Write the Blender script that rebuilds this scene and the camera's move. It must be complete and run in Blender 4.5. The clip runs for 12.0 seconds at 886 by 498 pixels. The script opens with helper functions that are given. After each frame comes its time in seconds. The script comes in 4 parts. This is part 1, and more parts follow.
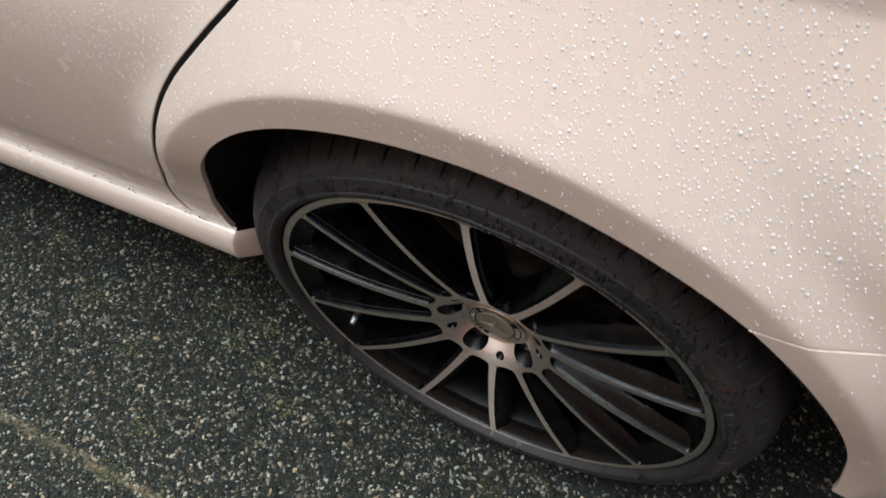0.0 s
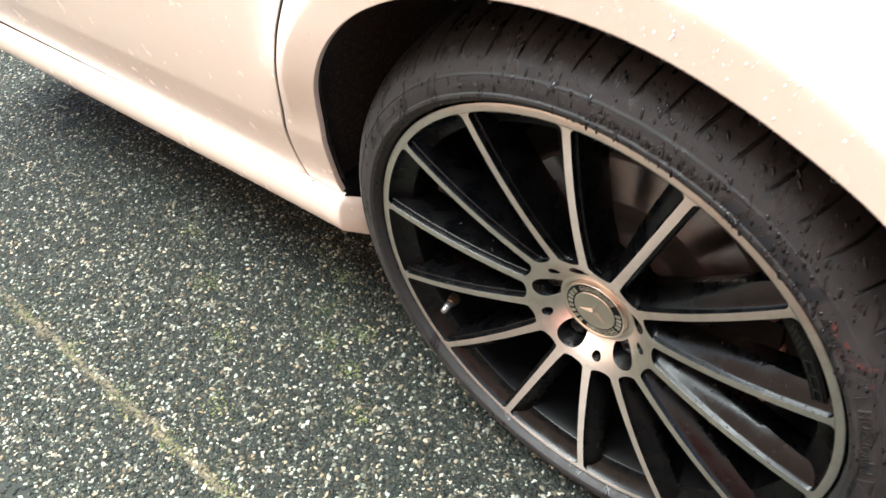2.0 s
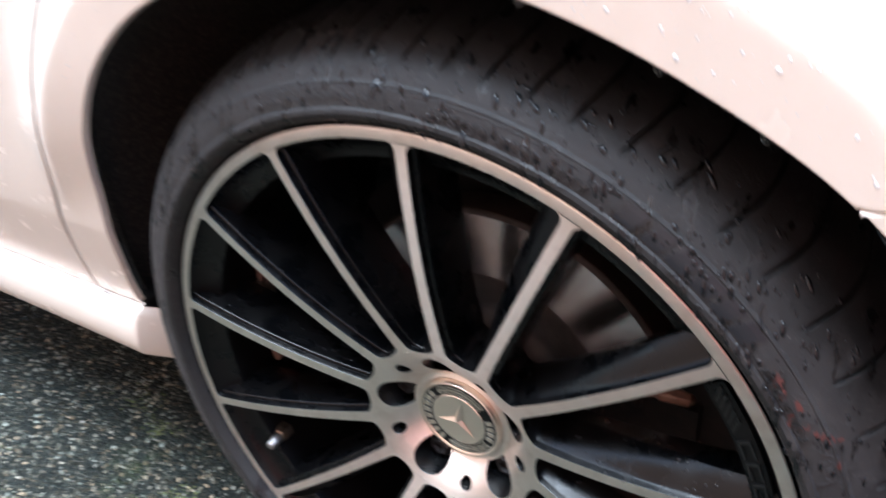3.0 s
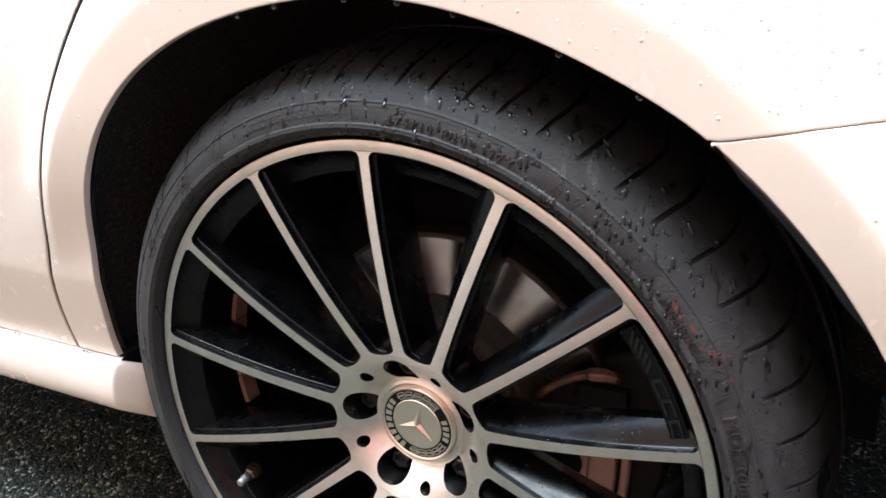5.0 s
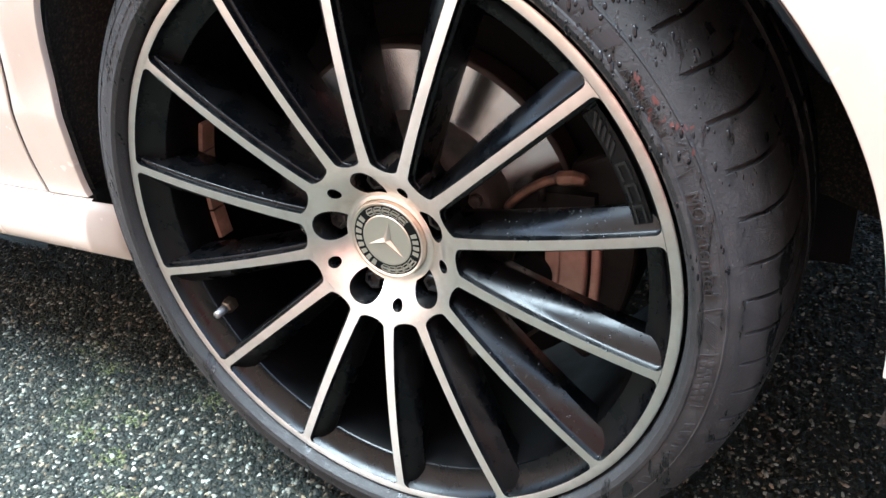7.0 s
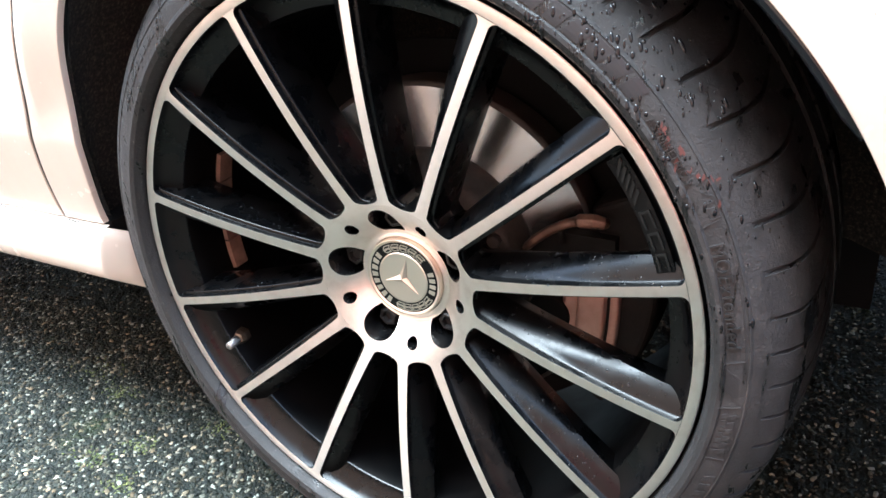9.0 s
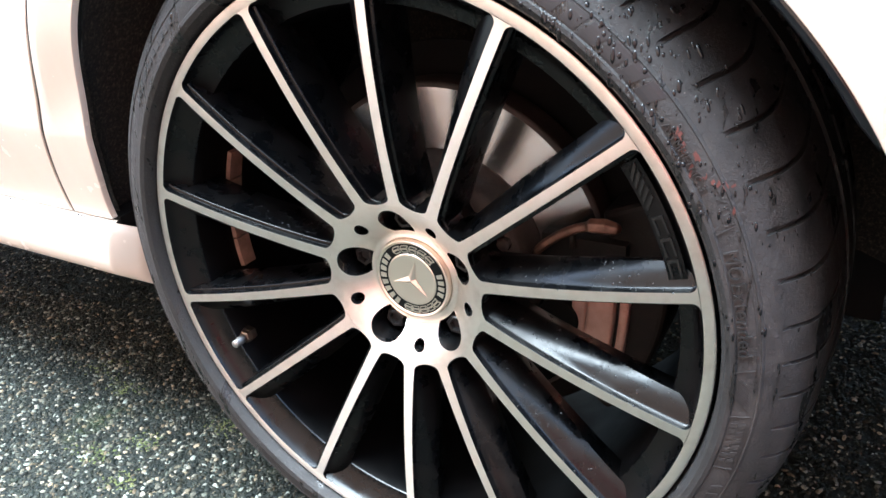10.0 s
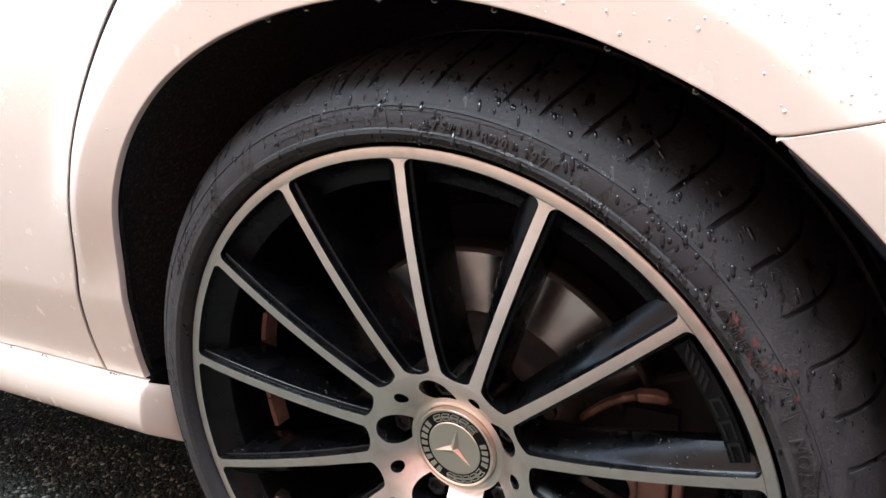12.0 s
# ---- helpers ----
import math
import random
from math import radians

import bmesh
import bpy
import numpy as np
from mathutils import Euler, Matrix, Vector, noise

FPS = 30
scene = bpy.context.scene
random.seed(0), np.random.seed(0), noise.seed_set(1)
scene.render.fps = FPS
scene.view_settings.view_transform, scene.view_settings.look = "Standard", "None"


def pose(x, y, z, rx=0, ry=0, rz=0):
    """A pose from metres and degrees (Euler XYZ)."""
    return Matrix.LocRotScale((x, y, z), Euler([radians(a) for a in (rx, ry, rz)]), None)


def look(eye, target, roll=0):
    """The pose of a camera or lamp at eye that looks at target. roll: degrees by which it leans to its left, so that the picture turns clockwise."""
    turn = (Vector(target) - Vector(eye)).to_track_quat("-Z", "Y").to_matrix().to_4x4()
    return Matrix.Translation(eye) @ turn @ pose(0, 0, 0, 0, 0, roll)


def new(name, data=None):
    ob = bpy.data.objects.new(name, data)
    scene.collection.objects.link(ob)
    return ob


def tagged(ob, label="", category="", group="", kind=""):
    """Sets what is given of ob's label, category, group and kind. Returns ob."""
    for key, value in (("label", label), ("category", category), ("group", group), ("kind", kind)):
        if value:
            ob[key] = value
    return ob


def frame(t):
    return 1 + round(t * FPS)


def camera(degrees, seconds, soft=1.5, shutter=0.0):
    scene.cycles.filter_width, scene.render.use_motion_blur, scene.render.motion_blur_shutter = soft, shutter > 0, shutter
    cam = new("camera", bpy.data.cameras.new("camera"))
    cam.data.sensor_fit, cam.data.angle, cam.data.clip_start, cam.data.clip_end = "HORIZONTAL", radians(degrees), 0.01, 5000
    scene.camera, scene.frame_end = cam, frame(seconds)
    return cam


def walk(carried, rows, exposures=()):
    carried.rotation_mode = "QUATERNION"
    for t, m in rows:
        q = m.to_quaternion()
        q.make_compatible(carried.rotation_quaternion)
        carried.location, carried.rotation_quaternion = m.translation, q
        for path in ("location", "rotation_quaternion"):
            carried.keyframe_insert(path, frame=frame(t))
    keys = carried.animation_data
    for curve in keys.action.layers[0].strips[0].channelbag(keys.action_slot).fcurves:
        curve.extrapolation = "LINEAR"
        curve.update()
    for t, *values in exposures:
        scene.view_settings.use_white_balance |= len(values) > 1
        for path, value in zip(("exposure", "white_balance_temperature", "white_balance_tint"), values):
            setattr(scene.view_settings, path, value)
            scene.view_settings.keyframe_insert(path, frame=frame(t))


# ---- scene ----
from mathutils.geometry import delaunay_2d_cdt

cam = camera(57.1, 12.0, shutter=0.5)
PATH = [
    (0, (0.2215, -0.3496, 1.1785), (-0.1618, 0.1878, 0.1763), -10.67),
    (0.5, (0.2202, -0.3847, 1.1454), (-0.1384, 0.1750, 0.1464), -10.25),
    (1, (0.2371, -0.4121, 1.0850), (-0.1554, 0.2775, 0.1847), -7.65),
    (1.5, (0.3003, -0.4069, 1.0440), (-0.2097, 0.2627, 0.1886), -6.78),
    (2, (0.3151, -0.4314, 0.9756), (-0.3359, 0.1441, 0.1480), -11.11),
    (2.5, (0.2874, -0.4225, 0.8926), (-0.4022, 0.3006, 0.2280), -6.22),
    (3, (0.2721, -0.3514, 0.7889), (-0.3109, 0.4777, 0.1465), -5.20),
    (3.2, (0.2726, -0.3445, 0.7615), (-0.2819, 0.4964, 0.1092), -4.63),
    (4.8, (0.3279, -0.4767, 0.7192), (-0.2359, 0.4851, 0.2752), -4.42),
    (5, (0.3400, -0.4767, 0.7271), (-0.2253, 0.4900, 0.2959), -4.55),
    (5.5, (0.3553, -0.4797, 0.7181), (-0.2097, 0.4935, 0.3013), -4.77),
    (6, (0.3573, -0.4808, 0.6868), (-0.2032, 0.4800, 0.2365), -5.38),
    (6.5, (0.3651, -0.4858, 0.6591), (-0.1793, 0.4481, 0.1381), -5.88),
    (6.7, (0.3657, -0.4889, 0.6485), (-0.1736, 0.4321, 0.1000), -6.05),
    (8.3, (0.3617, -0.4795, 0.6600), (-0.1837, 0.4252, 0.0906), -5.85),
    (8.5, (0.3590, -0.4774, 0.6655), (-0.1910, 0.4329, 0.1097), -5.76),
    (9, (0.3541, -0.4786, 0.6615), (-0.2031, 0.4409, 0.1287), -4.99),
    (9.5, (0.3539, -0.4762, 0.6613), (-0.2049, 0.4463, 0.1352), -4.09),
    (10, (0.3492, -0.4795, 0.6587), (-0.2145, 0.4398, 0.1323), -3.89),
    (10.5, (0.3469, -0.4778, 0.6635), (-0.2253, 0.4401, 0.1438), -4.26),
    (11, (0.3301, -0.4771, 0.6910), (-0.2643, 0.4502, 0.2148), -5.40),
    (11.5, (0.3241, -0.4595, 0.7088), (-0.2812, 0.4898, 0.2933), -6.05),
    (12, (0.3203, -0.4605, 0.7042), (-0.2859, 0.5007, 0.3188), -5.41),
]
EXPOSURE = [(0.0, 0.97, 6380, 6), (0.5, 1.34, 6510, 5), (1.0, 1.51, 6650, 4), (1.5, 1.48, 6600, 3), (2.0, 2.74, 6560, 3), (2.5, 2.49, 5990, 4),
            (3.0, 2.61, 5670, 6), (5.0, 2.59, 5890, 2), (5.5, 2.40, 5990, 6), (6.0, 2.61, 5800, 5), (6.5, 3.22, 5580, -1), (8.5, 3.42, 5720, 0),
            (9.5, 3.44, 5730, 1), (10.5, 3.44, 5780, 2), (11.0, 3.18, 5840, 4), (11.5, 2.96, 5850, 1), (12.0, 2.50, 5920, 5)]
walk(cam, [(t, look(eye, target, roll)) for t, eye, target, roll in PATH], EXPOSURE)

# ---- world and light ----
world = bpy.data.worlds.new("world")
scene.world = world
world.use_nodes = True
wn, wl = world.node_tree.nodes, world.node_tree.links
sky = wn.new("ShaderNodeTexSky")
sky.sky_type, sky.sun_disc = "NISHITA", False
sky.sun_elevation, sky.sun_rotation = radians(80.2), radians(279)
sky.dust_density, sky.air_density = 4.0, 1.0
grey = wn.new("ShaderNodeHueSaturation")
grey.inputs["Saturation"].default_value = 1.0
wl.new(sky.outputs["Color"], grey.inputs["Color"])
wl.new(grey.outputs["Color"], wn["Background"].inputs["Color"])
wn["Background"].inputs["Strength"].default_value = 0.15

sun = new("sun", bpy.data.lights.new("sun", "SUN"))
sun.data.energy, sun.data.angle, sun.data.color = 3.3, radians(60), (0.87, 0.95, 1.0)
sun.matrix_world = look((-0.95, 0.15, 5.6), (0, 0, 0))


# ---- materials ----
def material(name, color, rough=0.5, metal=0.0):
    mat = bpy.data.materials.new(name)
    mat.use_nodes = True
    bsdf = mat.node_tree.nodes["Principled BSDF"]
    bsdf.inputs["Base Color"].default_value = (*color, 1)
    bsdf.inputs["Roughness"].default_value = rough
    bsdf.inputs["Metallic"].default_value = metal
    return mat, mat.node_tree.nodes, mat.node_tree.links, bsdf


def noise_node(n, l, scale, detail=4.0, rough=0.55, coord="Object", stretch=None):
    co = n.new("ShaderNodeTexCoord")
    tex = n.new("ShaderNodeTexNoise")
    tex.inputs["Scale"].default_value = scale
    tex.inputs["Detail"].default_value = detail
    tex.inputs["Roughness"].default_value = rough
    if stretch:
        mp = n.new("ShaderNodeMapping")
        mp.inputs["Scale"].default_value = stretch
        l.new(co.outputs[coord], mp.inputs["Vector"])
        l.new(mp.outputs["Vector"], tex.inputs["Vector"])
    else:
        l.new(co.outputs[coord], tex.inputs["Vector"])
    return tex


def ramp(n, l, source, stops):
    r = n.new("ShaderNodeValToRGB")
    e = r.color_ramp.elements
    while len(e) < len(stops):
        e.new(0.5)
    for el, (pos, col) in zip(e, stops):
        el.position, el.color = pos, (*col, 1)
    l.new(source, r.inputs["Fac"])
    return r.outputs["Color"]


def value_range(n, l, source, lo, hi, a=0.3, b=0.7):
    m = n.new("ShaderNodeMapRange")
    m.inputs["From Min"].default_value, m.inputs["From Max"].default_value = a, b
    m.inputs["To Min"].default_value, m.inputs["To Max"].default_value = lo, hi
    l.new(source, m.inputs["Value"])
    return m.outputs["Result"]


def bump(n, l, source, bsdf, strength, distance):
    b = n.new("ShaderNodeBump")
    b.inputs["Strength"].default_value, b.inputs["Distance"].default_value = strength, distance
    l.new(source, b.inputs["Height"])
    l.new(b.outputs["Normal"], bsdf.inputs["Normal"])


def mix_color(n, l, fac, a, b):
    m = n.new("ShaderNodeMix")
    m.data_type = "RGBA"
    l.new(fac, m.inputs["Factor"])
    for source, name in ((a, 6), (b, 7)):
        if isinstance(source, tuple):
            m.inputs[name].default_value = (*source, 1)
        else:
            l.new(source, m.inputs[name])
    return m.outputs[2]


def turned_tangent(n, l, bsdf, amount):
    """Grain that runs in circles round the wheel's axis."""
    co = n.new("ShaderNodeTexCoord")
    cross = n.new("ShaderNodeVectorMath")
    cross.operation = "CROSS_PRODUCT"
    cross.inputs[1].default_value = (0, 1, 0)
    l.new(co.outputs["Object"], cross.inputs[0])
    tr = n.new("ShaderNodeVectorTransform")
    tr.vector_type, tr.convert_from, tr.convert_to = "VECTOR", "OBJECT", "WORLD"
    l.new(cross.outputs["Vector"], tr.inputs["Vector"])
    l.new(tr.outputs["Vector"], bsdf.inputs["Tangent"])
    bsdf.inputs["Anisotropic"].default_value = amount
    bsdf.inputs["Anisotropic Rotation"].default_value = 0.25


def paint_material():
    mat, n, l, b = material("pearl_paint", (0.80, 0.71, 0.63), 0.38, 0.0)
    dirt = noise_node(n, l, 9, 6)
    tone = n.new("ShaderNodeMath")
    tone.operation = "MULTIPLY_ADD"
    tone.inputs[1].default_value = 0.5
    l.new(dirt.outputs["Fac"], tone.inputs[0])
    half = n.new("ShaderNodeMath")
    half.operation = "MULTIPLY"
    half.inputs[1].default_value = 0.5
    l.new(half.outputs["Value"], tone.inputs[2])
    l.new(ramp(n, l, tone.outputs["Value"], [(0.3, (0.745, 0.640, 0.548)), (0.7, (0.775, 0.672, 0.588))]), b.inputs["Base Color"])
    streak = noise_node(n, l, 9, 4, 0.6, "Object", (5.0, 1.0, 0.35))
    l.new(streak.outputs["Fac"], half.inputs[0])
    film = noise_node(n, l, 60, 5)
    l.new(value_range(n, l, film.outputs["Fac"], 0.42, 0.52), b.inputs["Roughness"])
    b.inputs["Coat Weight"].default_value = 1.0
    b.inputs["Coat IOR"].default_value = 1.85
    wet = noise_node(n, l, 35, 3)
    l.new(value_range(n, l, wet.outputs["Fac"], 0.22, 0.28), b.inputs["Coat Roughness"])
    flake = noise_node(n, l, 900, 2)
    bump(n, l, flake.outputs["Fac"], b, 0.04, 0.0005)
    return mat


def machined_material():
    mat, n, l, b = material("machined_alloy", (0.60, 0.575, 0.53), 0.3, 1.0)
    co = n.new("ShaderNodeTexCoord")
    sep = n.new("ShaderNodeSeparateXYZ")
    l.new(co.outputs["Object"], sep.inputs["Vector"])
    cut = n.new("ShaderNodeVectorMath")
    cut.operation = "LENGTH"
    flat = n.new("ShaderNodeCombineXYZ")
    l.new(sep.outputs["X"], flat.inputs["X"])
    l.new(sep.outputs["Z"], flat.inputs["Z"])
    l.new(flat.outputs["Vector"], cut.inputs[0])
    rings = n.new("ShaderNodeTexNoise")
    rings.noise_dimensions = "1D"
    rings.inputs["Scale"].default_value = 2600
    l.new(cut.outputs["Value"], rings.inputs["W"])
    stain = noise_node(n, l, 55, 6)
    l.new(ramp(n, l, stain.outputs["Fac"], [(0.28, (0.78, 0.70, 0.635)), (0.5, (0.90, 0.82, 0.76)), (0.8, (0.94, 0.866, 0.815))]), b.inputs["Base Color"])
    l.new(value_range(n, l, stain.outputs["Fac"], 0.44, 0.34), b.inputs["Roughness"])
    turned_tangent(n, l, b, 0.75)
    bump(n, l, rings.outputs["Fac"], b, 0.06, 0.0004)
    return mat


def gloss_black_material():
    mat, n, l, b = material("gloss_black_wheel_paint", (0.008, 0.008, 0.009), 0.16)
    dust = noise_node(n, l, 30, 7, 0.65)
    l.new(ramp(n, l, dust.outputs["Fac"], [(0.45, (0.0010, 0.0011, 0.0014)), (0.8, (0.0034, 0.0028, 0.0026))]), b.inputs["Base Color"])
    l.new(value_range(n, l, dust.outputs["Fac"], 0.15, 0.42), b.inputs["Roughness"])
    b.inputs["IOR"].default_value = 1.335
    fine = noise_node(n, l, 420, 3)
    bump(n, l, fine.outputs["Fac"], b, 0.02, 0.0004)
    return mat


def barrel_material():
    mat, n, l, b = material("dusty_black_barrel", (0.01, 0.008, 0.007), 0.4)
    dust = noise_node(n, l, 24, 7, 0.65)
    l.new(ramp(n, l, dust.outputs["Fac"], [(0.4, (0.0012, 0.0012, 0.0014)), (0.7, (0.0035, 0.0028, 0.0026))]), b.inputs["Base Color"])
    l.new(value_range(n, l, dust.outputs["Fac"], 0.34, 0.5), b.inputs["Roughness"])
    b.inputs["IOR"].default_value = 1.22
    return mat


def rubber_material():
    mat, n, l, b = material("tyre_rubber", (0.02, 0.018, 0.018), 0.6)
    dust = noise_node(n, l, 34, 9, 0.78)
    dry = ramp(n, l, dust.outputs["Fac"], [(0.34, (0.0150, 0.0136, 0.0142)), (0.52, (0.0245, 0.0216, 0.0222)), (0.70, (0.048, 0.041, 0.039))])
    wet = noise_node(n, l, 1.0, 6, 0.65, "Object", (95.0, 40.0, 16.0))
    film = value_range(n, l, wet.outputs["Fac"], 0.0, 0.9, 0.54, 0.61)
    # the tread and the bead are darker than the dusty side wall
    co = n.new("ShaderNodeTexCoord")
    sep = n.new("ShaderNodeSeparateXYZ")
    l.new(co.outputs["Object"], sep.inputs["Vector"])
    ragged = n.new("ShaderNodeMath")
    ragged.operation = "MULTIPLY_ADD"
    ragged.inputs[1].default_value = 0.03
    l.new(wet.outputs["Fac"], ragged.inputs[0])
    l.new(sep.outputs["Y"], ragged.inputs[2])
    flat = n.new("ShaderNodeCombineXYZ")
    l.new(sep.outputs["X"], flat.inputs["X"])
    l.new(sep.outputs["Z"], flat.inputs["Z"])
    radius = n.new("ShaderNodeVectorMath")
    radius.operation = "LENGTH"
    l.new(flat.outputs["Vector"], radius.inputs[0])
    dark_rubber = (0.0105, 0.0098, 0.0100)
    dusty = mix_color(n, l, value_range(n, l, ragged.outputs["Value"], 0.0, 1.0, 0.030, 0.062), dry, dark_rubber)
    dusty = mix_color(n, l, value_range(n, l, radius.outputs["Value"], 1.0, 0.0, 0.2740, 0.2768), dusty, dark_rubber)
    # upper tyre: shade under the arch put into the colour, along with rain wetness
    top_rise = n.new("ShaderNodeMath")
    top_rise.operation = "MULTIPLY_ADD"
    top_rise.inputs[1].default_value = 0.10
    l.new(dust.outputs["Fac"], top_rise.inputs[0])
    l.new(sep.outputs["Z"], top_rise.inputs[2])
    arch_shade = value_range(n, l, top_rise.outputs["Value"], 0.0, 0.60, 0.15, 0.28)
    dusty = mix_color(n, l, arch_shade, dusty, (0.0022, 0.0023, 0.0027))
    # wet patches that rain has left on the shoulder, merging darker towards the top
    pool = noise_node(n, l, 1.0, 5, 0.6, "Object", (34.0, 30.0, 17.0))
    shoulder = value_range(n, l, radius.outputs["Value"], 0.0, 1.0, 0.298, 0.310)
    patch = n.new("ShaderNodeMath")
    patch.operation = "MULTIPLY"
    l.new(shoulder, patch.inputs[0])
    patch_rise = n.new("ShaderNodeMath")
    patch_rise.operation = "MULTIPLY_ADD"
    patch_rise.inputs[1].default_value = 0.8
    l.new(sep.outputs["Z"], patch_rise.inputs[0])
    l.new(pool.outputs["Fac"], patch_rise.inputs[2])
    l.new(value_range(n, l, patch_rise.outputs["Value"], 0.0, 0.85, 0.57, 0.68), patch.inputs[1])
    dusty = mix_color(n, l, patch.outputs["Value"], dusty, (0.0026, 0.0026, 0.0030))
    grit = noise_node(n, l, 640, 2, 0.5)
    dusty = mix_color(n, l, value_range(n, l, grit.outputs["Fac"], 0.0, 0.8, 0.69, 0.74), dusty, (0.13, 0.11, 0.10))
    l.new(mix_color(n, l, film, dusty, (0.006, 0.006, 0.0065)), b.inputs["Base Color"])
    rough = n.new("ShaderNodeMix")
    l.new(film, rough.inputs["Factor"])
    l.new(value_range(n, l, dust.outputs["Fac"], 0.48, 0.72), rough.inputs[2])
    rough.inputs[3].default_value = 0.16
    l.new(rough.outputs[0], b.inputs["Roughness"])
    fine = noise_node(n, l, 420, 5, 0.7)
    bump(n, l, fine.outputs["Fac"], b, 0.7, 0.0013)
    return mat


def disc_material():
    mat, n, l, b = material("brake_disc_steel", (0.42, 0.37, 0.32), 0.26, 1.0)
    turned_tangent(n, l, b, 0.95)
    rust = noise_node(n, l, 40, 6, 0.6)
    l.new(ramp(n, l, rust.outputs["Fac"], [(0.35, (0.64, 0.665, 0.68)), (0.75, (0.49, 0.49, 0.485))]), b.inputs["Base Color"])
    return mat


def rust_material(name, a, c, rough=0.7, metal=0.4):
    mat, n, l, b = material(name, a, rough, metal)
    t = noise_node(n, l, 70, 7, 0.65)
    l.new(ramp(n, l, t.outputs["Fac"], [(0.35, a), (0.65, c)]), b.inputs["Base Color"])
    f = noise_node(n, l, 350, 4)
    bump(n, l, f.outputs["Fac"], b, 0.35, 0.0015)
    return mat


def felt_material():
    mat, n, l, b = material("wheel_arch_felt", (0.012, 0.011, 0.010), 0.95)
    t = noise_node(n, l, 260, 5, 0.7)
    l.new(ramp(n, l, t.outputs["Fac"], [(0.44, (0.010, 0.0095, 0.009)), (0.55, (0.030, 0.024, 0.019)), (0.64, (0.085, 0.062, 0.050))]), b.inputs["Base Color"])
    bump(n, l, t.outputs["Fac"], b, 0.7, 0.004)
    return mat


def ground_material():
    mat, n, l, b = material("wet_gravel_bed", (0.03, 0.032, 0.03), 0.5)
    t = noise_node(n, l, 240, 5, 0.6)
    big = noise_node(n, l, 2.2, 4)
    fine = ramp(n, l, t.outputs["Fac"], [(0.35, (0.004, 0.005, 0.0045)), (0.6, (0.012, 0.014, 0.012)), (0.72, (0.05, 0.048, 0.042))])
    l.new(mix_color(n, l, value_range(n, l, big.outputs["Fac"], 0.0, 0.5), fine, (0.010, 0.013, 0.009)), b.inputs["Base Color"])
    l.new(value_range(n, l, t.outputs["Fac"], 0.5, 0.8), b.inputs["Roughness"])
    b.inputs["Specular IOR Level"].default_value = 0.2
    bump(n, l, t.outputs["Fac"], b, 0.6, 0.004)
    return mat


def gravel_material():
    mat, n, l, b = material("wet_stone_chips", (0.2, 0.2, 0.2), 0.4)
    geo = n.new("ShaderNodeNewGeometry")
    tone = ramp(n, l, geo.outputs["Random Per Island"], [
        (0.0, (0.0026, 0.0036, 0.0031)), (0.22, (0.0054, 0.0072, 0.0062)), (0.45, (0.0095, 0.0120, 0.0100)), (0.62, (0.0175, 0.0198, 0.0163)),
        (0.74, (0.030, 0.029, 0.023)), (0.84, (0.085, 0.078, 0.062)), (0.92, (0.165, 0.158, 0.136)), (1.0, (0.31, 0.30, 0.272))])
    spin = n.new("ShaderNodeMath")
    spin.operation = "FRACT"
    many = n.new("ShaderNodeMath")
    many.operation = "MULTIPLY"
    many.inputs[1].default_value = 137.0
    l.new(geo.outputs["Random Per Island"], many.inputs[0])
    l.new(many.outputs["Value"], spin.inputs[0])
    tint = n.new("ShaderNodeMix")
    tint.data_type, tint.blend_type = "RGBA", "MULTIPLY"
    tint.inputs["Factor"].default_value = 1.0
    l.new(tone, tint.inputs[6])
    l.new(ramp(n, l, spin.outputs["Value"], [(0.0, (0.86, 1.0, 0.98)), (0.55, (1.0, 1.0, 0.95)), (0.8, (1.12, 1.0, 0.80)), (1.0, (1.25, 0.98, 0.72))]), tint.inputs[7])
    tone = tint.outputs[2]
    g = noise_node(n, l, 700, 3)
    patch = noise_node(n, l, 4.5, 5, 0.6)
    grain = mix_color(n, l, value_range(n, l, g.outputs["Fac"], 0.0, 0.3), tone, (0.012, 0.015, 0.012))
    moss = mix_color(n, l, value_range(n, l, patch.outputs["Fac"], 0.0, 0.5, 0.6, 0.78), grain, (0.045, 0.065, 0.014))
    # a silted joint along the drive
    co = n.new("ShaderNodeTexCoord")
    sep = n.new("ShaderNodeSeparateXYZ")
    l.new(co.outputs["Object"], sep.inputs["Vector"])
    wob = noise_node(n, l, 16, 5, 0.7)
    shift = n.new("ShaderNodeMath")
    shift.operation = "MULTIPLY_ADD"
    shift.inputs[1].default_value, shift.inputs[2].default_value = 0.05, 0.26
    l.new(wob.outputs["Fac"], shift.inputs[0])
    away = n.new("ShaderNodeMath")
    away.operation = "ADD"
    l.new(sep.outputs["Y"], away.inputs[0])
    l.new(shift.outputs["Value"], away.inputs[1])
    gap = n.new("ShaderNodeMath")
    gap.operation = "ABSOLUTE"
    l.new(away.outputs["Value"], gap.inputs[0])
    moss = mix_color(n, l, value_range(n, l, gap.outputs["Value"], 0.75, 0.0, 0.001, 0.010), moss, (0.095, 0.078, 0.050))
    l.new(moss, b.inputs["Base Color"])
    l.new(value_range(n, l, g.outputs["Fac"], 0.5, 0.8), b.inputs["Roughness"])
    b.inputs["Specular IOR Level"].default_value = 0.2
    bump(n, l, g.outputs["Fac"], b, 0.25, 0.001)
    return mat


def water_material():
    mat, n, l, b = material("clear_water", (1, 1, 1), 0.0)
    b.inputs["IOR"].default_value = 1.33
    b.inputs["Transmission Weight"].default_value = 1.0
    return mat


